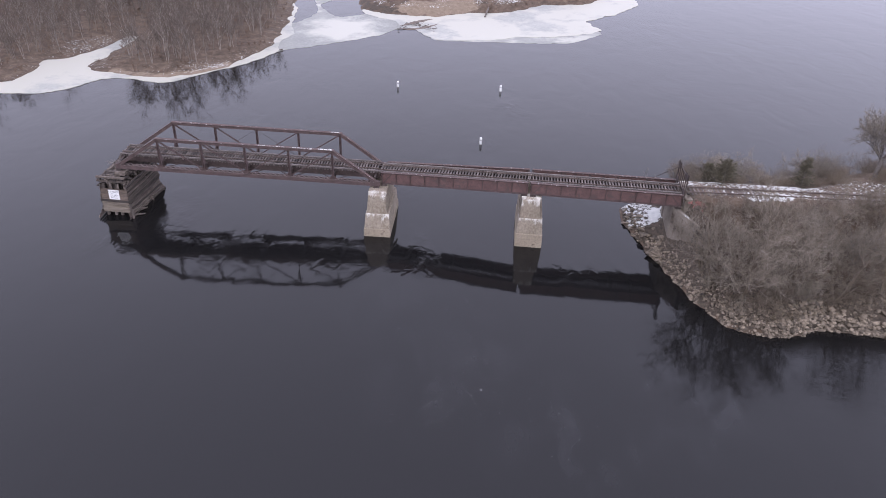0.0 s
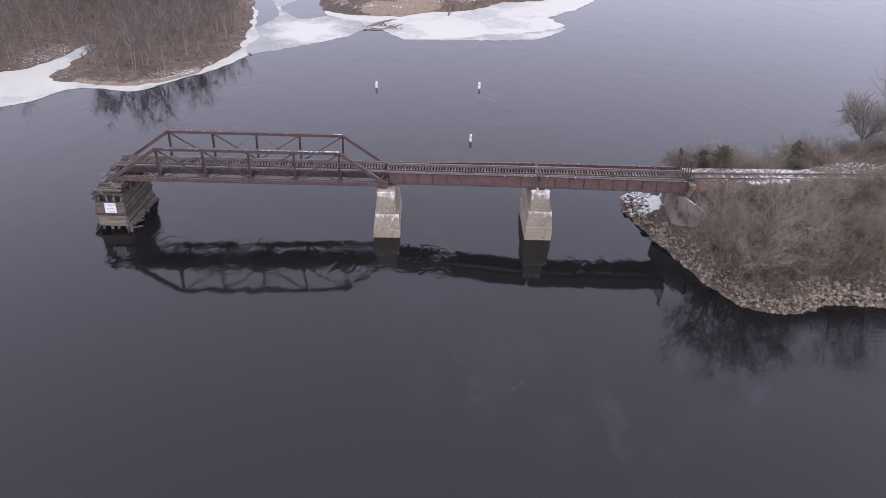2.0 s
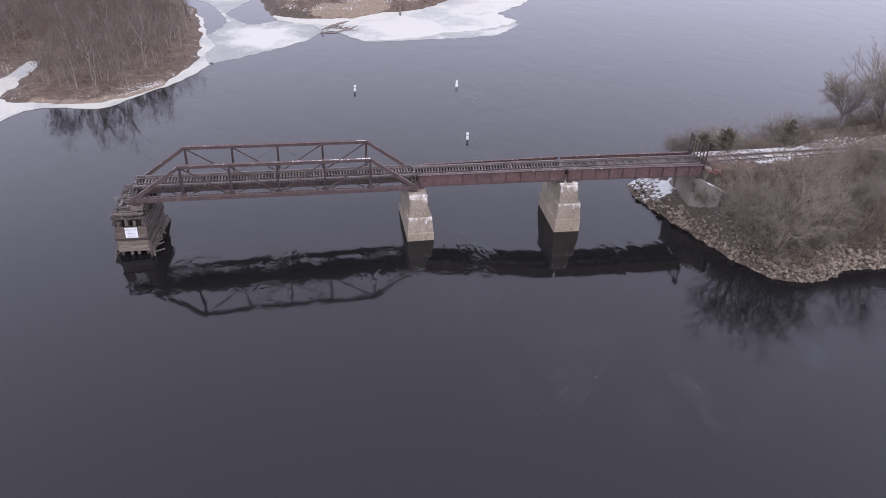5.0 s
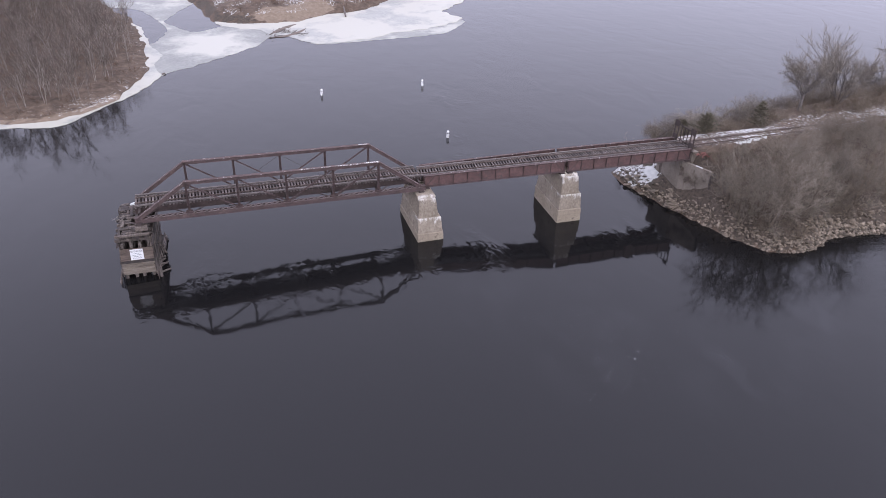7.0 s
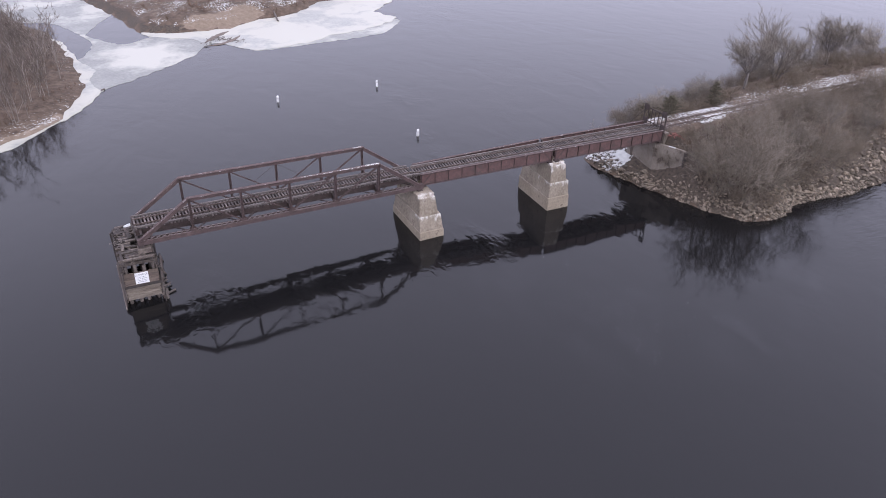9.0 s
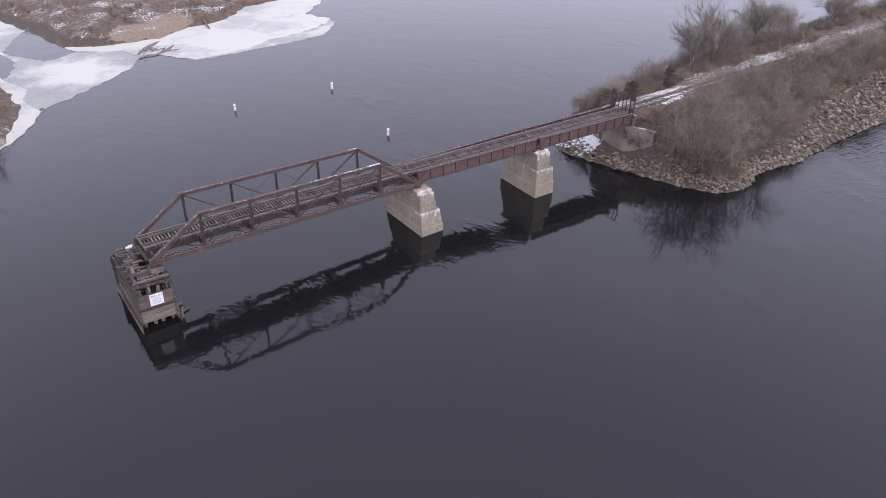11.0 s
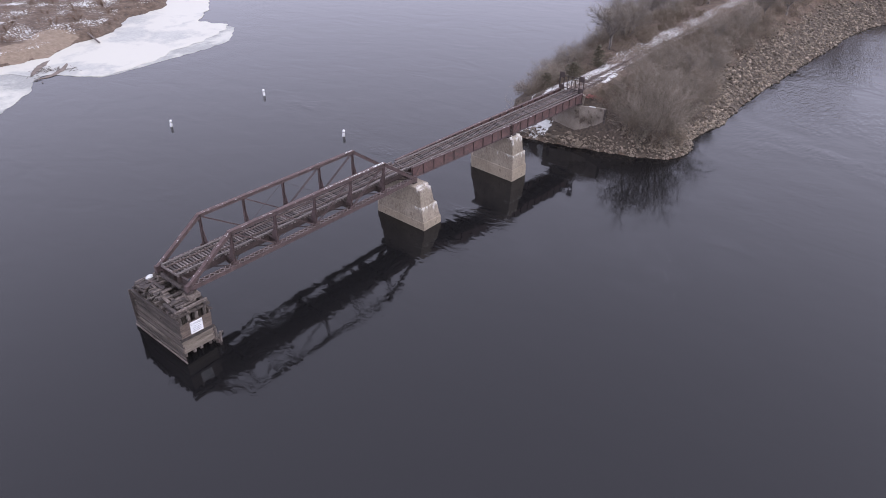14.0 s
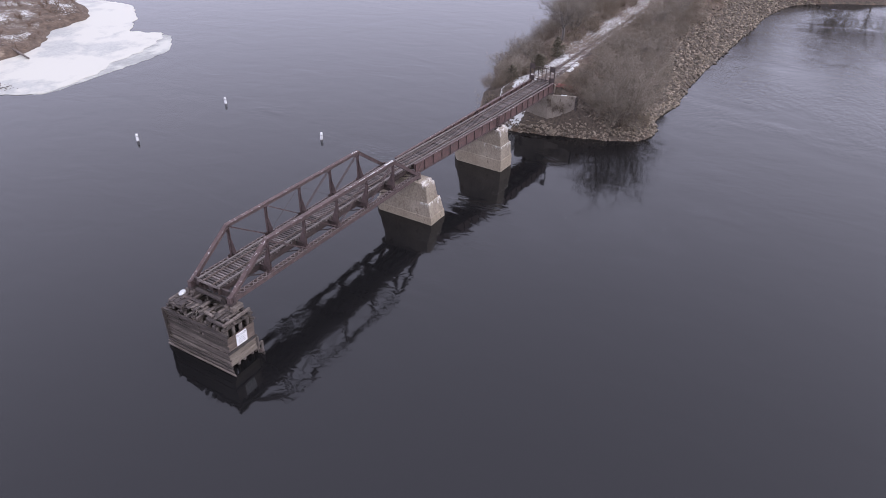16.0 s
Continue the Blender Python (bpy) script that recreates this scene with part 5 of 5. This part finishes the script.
def cedar(seed, h, wide=0.46):
    """A dark evergreen: a short trunk with sprays of needle-like blades on many boughs."""
    rng = np.random.default_rng(seed)
    t = thing("cedar_tree", pose(0, 0, 0), "small dark green cedar on the snowy bank", "tree", "cedars")
    bm = B()
    rod(bm, (0, 0, -0.1), (0, 0, h * 0.95), 0.08, 0.015, 7)
    part("trunk", bm, BARK, t)
    segs = []
    for _ in range(150):
        z = rng.uniform(0.06, 0.98) * h
        reach = (wide * h) * (1 - z / h) ** 0.65 * rng.uniform(0.4, 1.35) + 0.08
        a = rng.uniform(0, 6.283)
        way = np.array([math.cos(a), math.sin(a), rng.uniform(0.1, 0.7)])
        way /= np.linalg.norm(way)
        p = np.array([0, 0, z])
        segs.append((p, p + way * reach, 0.02, 0.01, 1))
        for _ in range(20):
            s = p + way * reach * rng.uniform(0.25, 1)
            w = way + rng.normal(0, 0.5, 3)
            segs.append((s, s + w / np.linalg.norm(w) * rng.uniform(0.15, 0.38), 0.045, 0.006, 0))
    ob = new("crown", mesh_from("crown", *branch_arrays(segs, 0.004), NEEDLES))
    ob.parent = t
    return t


for k, (x, y, h, wide) in enumerate(((63.1, 7.7, 4.9, 0.34), (51.6, 6.9, 3.6, 0.72), (51.0, 12.3, 3.2, 0.55))):
    cedar(90 + k, h, wide).matrix_world = pose(x, y, ground_at(x, y) - 0.05)


def thicket(name, variants, spots, scales, material, label, category, seed):
    """Many plants in one mesh, past counting."""
    rng = np.random.default_rng(seed)
    made = [branch_arrays(v, w) for v, w in variants]
    xs, ys = np.array([p[0] for p in spots]), np.array([p[1] for p in spots])
    zs = heights(xs[:, None], ys[:, None])[0][:, 0] - 0.05
    V, F, n = [], [], 0
    for k in range(len(spots)):
        v, f = made[k % len(made)]
        a, s = rng.uniform(0, 6.283), scales[k]
        c, d = math.cos(a) * s, math.sin(a) * s
        w = np.stack([v[:, 0] * c - v[:, 1] * d + xs[k], v[:, 0] * d + v[:, 1] * c + ys[k], v[:, 2] * s + zs[k]], 1)
        V.append(w)
        F.append(f + n)
        n += len(v)
    ob = new(name, mesh_from(name, np.concatenate(V), np.concatenate(F), material))
    return tagged(ob, label, category, kind="stuff")


# woods on the low peninsula
woods_rng = random.Random(21)
spots = draw_spots(21, 1000, (-145, -38, 48, 225), WOODS_SHORE, lambda x, y, d, c: ((d > 5) | ((d > 3) & (c > 0.5) & ((x < -69) | (y > 85)))))
scales = [woods_rng.uniform(0.65, 1.2) for _ in spots]
woods_kinds = [plant_segs(100 + k, 1 + k % 2, 9.0, 0.12, 3, {1: 2, 2: 4, 3: 8}, 0.085, 0.1, 0.62, 0.07) for k in range(6)]
for kinds, start, twig, label, seed in ((woods_kinds[:3], 0, WOODS_TWIG, "thin grey leafless woods on the low peninsula", 31), (woods_kinds[3:], 1, WOODS_TWIG, "thin brown leafless woods on the low peninsula", 32)):
    crowns = thicket("far_woods", [([q for q in v if q[4] < 2], 0.025) for v in kinds], spots[start::2], scales[start::2], twig, label, "woods", seed)
    trunks = thicket("trunk_stand", [([q for q in v if q[4] >= 3] + [q for q in v if q[4] == 2], 0.026) for v in kinds], spots[start::2], scales[start::2], PALE_BARK, "", "", seed)
    trunks.parent = crowns
spots = draw_spots(22, 1500, (-135, -38, 52, 215), WOODS_SHORE, lambda x, y, d, c: d > 1.2)
low_kinds = [(plant_segs(130 + k, 7, 1.5, 1.0, 2, {1: 3, 2: 4}, 0.02), 0.016) for k in range(5)]
far_kinds = [(plant_segs(140 + k, 5, 1.5, 1.0, 1, {1: 3}, 0.02), 0.03) for k in range(6)]
thicket("underbrush", far_kinds, spots, [woods_rng.uniform(0.5, 1.3) for _ in spots], WARM_BRUSH, "low brown underbrush on the peninsula", "brush", 33)
spots = draw_spots(23, 420, (-38, 80, 125, 245), POINT_SHORE, lambda x, y, d, c: (d > 4.5) | ((x > 15) & (d > 0.3)))
thicket("underbrush", far_kinds, spots, [woods_rng.uniform(0.8, 2.3) for _ in spots], WARM_BRUSH, "low brown brush on the far snowy point", "brush", 34)
spots = draw_spots(24, 700, (42, 175, -17, 27), BANK_SHORE, lambda x, y, d, c: (d > np.where(x < 62, 0.9 + 1.6 * c, 2.2) + (np.maximum(stone_band(x) - 3.0, 0) * (y < 0))) & ~((y > -0.6) & (y < 11.5)) & ~((x < 46.5) & (y > -6)))
spots += draw_spots(25, 150, (48, 120, 5.6, 12.5), BANK_SHORE, lambda x, y, d, c: (d > 5) & (y > np.where(x < 66, 8.8, 7.0 + 1.6 * c)))
spots += draw_spots(27, 110, (47, 120, -1.2, 1.2), BANK_SHORE, lambda x, y, d, c: (d > 5) & ((x > 68) | (y < -0.4)))
thicket("underbrush", low_kinds, spots, [woods_rng.uniform(0.6, 1.5) for _ in spots], TWIG_BROWN, "low brown brush and dead weeds on the causeway slopes", "brush", 35)


spots = draw_spots(26, 150, (185, 330, -240, 30), BANK_SHORE, lambda x, y, d, c: (d > 2) & (d < 40))
thicket("far_woods", [(plant_segs(160 + k, 2, 13.0, 0.25, 3, {1: 3, 2: 4, 3: 7}, 0.16, 0.06), 0.035) for k in range(3)], spots, [woods_rng.uniform(1.1, 1.8) for _ in spots], TWIG_BROWN, "tall leafless woods along the far bank", "woods", 36)


# ---------------------------------------------------------------- riprap
def stone_mesh(seed):
    k = random.Random(seed)
    bm = B()
    bmesh.ops.create_icosphere(bm, subdivisions=1, radius=0.5)
    cuts = [(Vector((k.gauss(0, 1), k.gauss(0, 1), k.gauss(0, 1))).normalized(), k.uniform(0.15, 0.33)) for _ in range(12)]
    for v in bm.verts:
        v.co *= k.uniform(0.92, 1.1)
        for n, d in cuts:
            over = v.co.dot(n) - d
            if over > 0:
                v.co -= n * over
        v.co.x *= 1.25
        v.co.z *= 0.66
    return mesh_of(bm, "stone", ROCK)


stones = [stone_mesh(k) for k in range(9)]
riprap = thing("riprap", pose(0, 0, 0), "pale angular riprap stones heaped along the causeway shore", "riprap", kind="structure")
rk = random.Random(17)
def stone_rows(places):
    return [(x, y, (rk.uniform(0.3, 1.0) if x < 52 else rk.uniform(0.5, 1.25) if x < 75 else rk.uniform(0.6, 1.5)) * (1.25 if rk.random() < 0.15 else 0.9), rk.uniform(0, 360), rk.uniform(-25, 25), rk.uniform(-25, 25)) for x, y in places]


def on_bank(x, y, d, c):
    wide = stone_band(x)
    return (d > -0.15) & (d < wide) & ~((x < 45.5) & (y > -5) & (d > 1.0)) & (c > (np.maximum(d, 0) / wide) ** 2 * 0.55)


near = stone_rows(draw_spots(51, 290, (38.5, 60, -18.5, 5), BANK_SHORE, on_bank, 0.6))
rest = stone_rows(draw_spots(52, 600, (38.5, 66, -18.5, 6), BANK_SHORE, on_bank) + draw_spots(54, 650, (38, 75, -19.5, 12), BANK_SHORE, lambda x, y, d, c: (d > -0.15) & (d < 1.6) & ((x > 44.5) | (y < -3) | (c > 0.65))) + draw_spots(53, 3100, (60, 192, -32, -5), BANK_SHORE, on_bank))
near_z = heights(np.array([[r_[0]] for r_ in near]), np.array([[r_[1]] for r_ in near]))[0][:, 0]
for k, (x, y, s, a, b, c) in enumerate(near):
    ob = new("stone", stones[k % len(stones)])
    ob.parent = riprap
    ob.matrix_world = pose(x, y, max(near_z[k], -0.25) + 0.1 * s, b, c, a) @ Matrix.Diagonal((s, s * rk.uniform(0.75, 1.1), s * rk.uniform(0.7, 1.1), 1))
V, F, n = [], [], 0
shapes = []
for m_ in stones:
    co = np.empty(len(m_.vertices) * 3)
    m_.vertices.foreach_get("co", co)
    shapes.append((co.reshape(-1, 3), np.array([p.vertices[:] for p in m_.polygons])))
rest_z = heights(np.array([[r_[0]] for r_ in rest]), np.array([[r_[1]] for r_ in rest]))[0][:, 0]
for k, (x, y, s, a, b, c) in enumerate(rest):
    v, f = shapes[k % len(shapes)]
    R = np.array(pose(0, 0, 0, b, c, a).to_3x3())
    V.append(v * s @ R.T + [x, y, max(rest_z[k], -0.25) + 0.1 * s])
    F.append(f + n)
    n += len(v)
ob = tagged(new("stone_heap", mesh_from("stone_heap", np.concatenate(V), np.concatenate(F), ROCK_HEAP)), kind="stuff")
ob.parent = riprap

# large flat slabs on the shelf below the abutment
slabs = random.Random(24)
for k in range(52):
    x, y = slabs.uniform(38.8, 43.4), slabs.uniform(-8, 9)
    d = float(depth_inside(BANK_SHORE, np.array([x]), np.array([y]))[0])
    if d < 0.1 or d > 2.6:
        continue
    s = slabs.uniform(1.0, 2.3)
    ob = new("stone", stones[k % len(stones)])
    ob.parent = riprap
    ob.matrix_world = pose(x, y, ground_at(x, y) + 0.05, slabs.uniform(-12, 12), slabs.uniform(-12, 12), slabs.uniform(0, 360)) @ Matrix.Diagonal((s * 1.2, s, s * 0.42, 1))


# low curb of stones curving round the abutment's foot, with snow left on it
curb = thing("stone_curb", pose(0, 0, 0), "low curving curb of pale stones below the abutment", "curb")
ck = random.Random(71)
CURB = [Vector(p) for p in ((43.7, 5.4), (43.1, 3.4), (42.9, 1.2), (43.2, -0.8), (43.9, -2.6), (44.8, -4.0))]
for a, b in zip(CURB, CURB[1:]):
    n = int((b - a).length / 0.62)
    for i in range(n):
        p = a.lerp(b, (i + 0.5) / n)
        s_ = ck.uniform(0.55, 0.9)
        ob = new("stone", stones[ck.randrange(len(stones))])
        ob.parent = curb
        ob.matrix_world = pose(p.x + ck.uniform(-0.12, 0.12), p.y, ground_at(p.x, p.y) + 0.12, ck.uniform(-8, 8), ck.uniform(-8, 8), math.degrees(math.atan2(b.y - a.y, b.x - a.x)) + ck.uniform(-12, 12)) @ Matrix.Diagonal((s_ * 1.1, s_ * 0.7, s_ * 0.8, 1))


# ---------------------------------------------------------------- loose small things
def snow_strip(x0, x1, y, z, wide, seed):
    """A ragged thin line of snow lying along a chord."""
    k = random.Random(seed)
    bm = B()
    n = int((x1 - x0) / 0.11)
    rows = []
    for i in range(n + 1):
        x, f = x0 + (x1 - x0) * i / n, min(i, n - i) / n * 2
        h = 0.05 * (f > 0) * k.uniform(0.5, 1)
        a, b = y - wide / 2 * k.uniform(0.15, 1), y + wide / 2 * k.uniform(0.15, 1)
        rows.append([bm.verts.new(p) for p in ((x, a, z), (x, (a + b) / 2, z + h + 0.012), (x, b, z))])
    gap = 0
    for p, q in zip(rows, rows[1:]):
        gap = gap - 1 if gap > 0 else k.choice((0, 0, 0, 1, 2, 3))
        if gap:
            continue
        for j in (0, 1):
            bm.faces.new((p[j], q[j], q[j + 1], p[j + 1]))
    single("snow_strip", bm, SNOW, TRUSS @ pose(-TR_X0, -TR_Y, 0), "thin broken line of old snow on the top chord", "snow", kind="stuff", smooth=True)


snow_strip(-7.2, -4.8, TR_Y - HALF, TOP_Z + 0.03, 0.46, 3)
snow_strip(-11.0, -7.4, TR_Y - HALF - 0.06, TOP_Z + 0.03, 0.24, 4)
snow_strip(-15.8, -11.4, TR_Y - HALF - 0.1, TOP_Z + 0.03, 0.13, 6)
snow_strip(-6.4, -5.0, TR_Y + HALF, TOP_Z + 0.03, 0.2, 5)


# Loose flat bars stand in for a tangle of red-brown branches.
def red_tangle():
    k = random.Random(77)
    bm = B()
    for _ in range(26):
        a, w = Vector((k.gauss(0, 0.6), k.gauss(0, 0.45), k.uniform(0.02, 0.25))), Vector((k.gauss(0, 1), k.gauss(0, 1), k.gauss(0, 0.15))).normalized()
        beam(bm, a - w * 0.45, a + w * 0.45, k.uniform(0.05, 0.16), 0.03)
    single("red_tangle", bm, RED_BROWN, pose(46.3, -0.3, 8.3), "rust-red tangle beside the gate, standing for red-brown branches", "scrap", smooth=False)


red_tangle()


def log(name, a, b, r0, r1, label, category, material=PILE_WOOD):
    bm = B()
    rod(bm, a, b, r0, r1, 9)
    return single(name, bm, material, pose(0, 0, 0), label, category, "drift timbers")


log("drift_log", (-35.3, 2.2, 0.12), (-33.6, 2.9, 0.16), 0.16, 0.12, "grey drift log floating against the crib", "log")
log("drift_log", (-35.2, 3.6, 0.1), (-33.9, 4.6, 0.3), 0.14, 0.1, "grey drift log floating against the crib", "log")
log("drift_log", (-35.2, 4.9, 0.1), (-34.2, 5.4, 0.35), 0.15, 0.12, "grey drift log floating against the crib", "log")
log("drift_log", (-35.3, 6.2, 0.1), (-34.2, 5.7, 0.5), 0.12, 0.1, "grey drift log floating against the crib", "log")
log("drift_log", (17.6, 138.0, 1.3), (16.2, 127.6, 0.3), 0.32, 0.22, "dark drift log lying on the shore ice", "log")
dk = random.Random(61)
bm = B()
for _ in range(110):
    f = dk.uniform(0, 1)
    x, y, a = -8 + 10.5 * f + dk.gauss(0, 0.7), 111 + 5.5 * f + 3.5 * math.sin(f * 5) + dk.gauss(0, 1.3), dk.gauss(0.5, 0.5)
    l = dk.uniform(0.3, 1.4)
    rod(bm, (x, y, 0.16), (x + l * math.cos(a), y + l * math.sin(a), 0.16), dk.uniform(0.03, 0.1), 0.03, 5)
single("drift_debris", bm, PILE_WOOD, pose(0, 0, 0), "line of dark drift sticks frozen on the ice", "driftwood", kind="stuff")
log("driftwood", (-34.9, 86.4, 0.1), (-34.2, 86.8, 0.22), 0.2, 0.16, "dark stump frozen into the ice edge", "log")


def mud_bar(a, b, c, wide, seed):
    """A low crescent of dark silt from a to c by way of b, thin at both ends, bare of snow."""
    a, b, c = Vector(a), Vector(b), Vector(c)
    mid = 2 * b - (a + c) / 2
    bm, rows, n = B(), [], 30
    for i in range(n + 1):
        f = i / n
        p = a * (1 - f) ** 2 + mid * 2 * f * (1 - f) + c * f * f
        d = ((mid - a) * (1 - f) + (c - mid) * f).normalized()
        side = Vector((-d.y, d.x))
        w = wide * math.sin(math.pi * f) ** 0.7
        row = []
        for q, h in ((-1.0, 0.0), (-0.5, 0.1), (0.1, 0.15), (0.6, 0.1), (1.0, 0.0)):
            e = p + side * (w * q + 0.5 * w * noise.noise((p.x * 0.7 + q, p.y * 0.7, seed)))
            row.append(bm.verts.new((e.x, e.y, 0.085 + h * (0.4 + 0.6 * math.sin(math.pi * f)))))
        rows.append(row)
    for p, q in zip(rows, rows[1:]):
        for j in range(4):
            bm.faces.new((p[j], q[j], q[j + 1], p[j + 1]))
    bmesh.ops.recalc_face_normals(bm, faces=bm.faces)
    single("mud_bar", bm, SILT, pose(0, 0, 0), "low crescent of dark silt lying bare on the ice", "mud", "mud bars", smooth=True)


mud_bar((-7.6, 113.6), (-2.8, 119.6), (1.0, 122.9), 0.85, 1.0)
mud_bar((-7.2, 111.4), (-2.2, 112.2), (3.0, 118.0), 0.8, 5.0)

# a lump of snow and a dry branch on the crib
bm = B()
bmesh.ops.create_icosphere(bm, subdivisions=2, radius=0.75)
for v in bm.verts:
    v.co = Vector((v.co.x * 0.8, v.co.y * 0.5, max(v.co.z, -0.1) * 0.3)) * (1 + 0.5 * noise.noise(v.co * 3))
single("snow_patch", bm, SNOW, pose(-37.2, 10.6, 6.45, 0, 0, 20), "small lump of old snow on the crib top", "snow", smooth=True)
ob = plant("dry_branch", [(a * 0.3, b * 0.3, c * 0.25, d * 0.25, e) for a, b, c, d, e in plant_segs(14, 3, 6.0, 0.8, 3, {1: 1, 2: 2, 3: 3}, 0.05)], 0.012, "dry grey branch lying on the crib top", "branch", "", PALE_BARK, PALE_BARK)
ob.matrix_world = pose(-38.3, 7.2, 6.5, 65, 0, -35)

floes = random.Random(41)
bm = B()
for _ in range(140):
    a = floes.choice(((13.2, -33, 3, 2.5), (13, -24, 4, 4), (18, -31.5, 5, 3), (27, -35, 3, 4), (16.5, -26, 5, 4), (12.5, -17, 4, 4)))
    x, y, s = floes.gauss(a[0], a[2] * 0.6), floes.gauss(a[1], a[3] * 0.6), floes.uniform(0.018, 0.048)
    if floes.random() < 0.04:
        s *= 2.6
    ring = [bm.verts.new((x + s * floes.uniform(0.6, 1.2) * math.cos(q), y + s * floes.uniform(0.6, 1.2) * math.sin(q), 0.012)) for q in np.arange(5) * 1.2566]
    bm.faces.new(ring)
single("ice_flecks", bm, SNOW, pose(0, 0, 0), "small white ice flecks drifting on the water", "ice", kind="stuff")


# ---------------------------------------------------------------- the plan above is drawn in units of 0.856 m
UNIT = 0.856
for ob in scene.objects:
    if ob.parent is None and ob.type not in ("CAMERA", "LIGHT"):
        ob.matrix_basis = Matrix.Scale(UNIT, 4) @ ob.matrix_basis
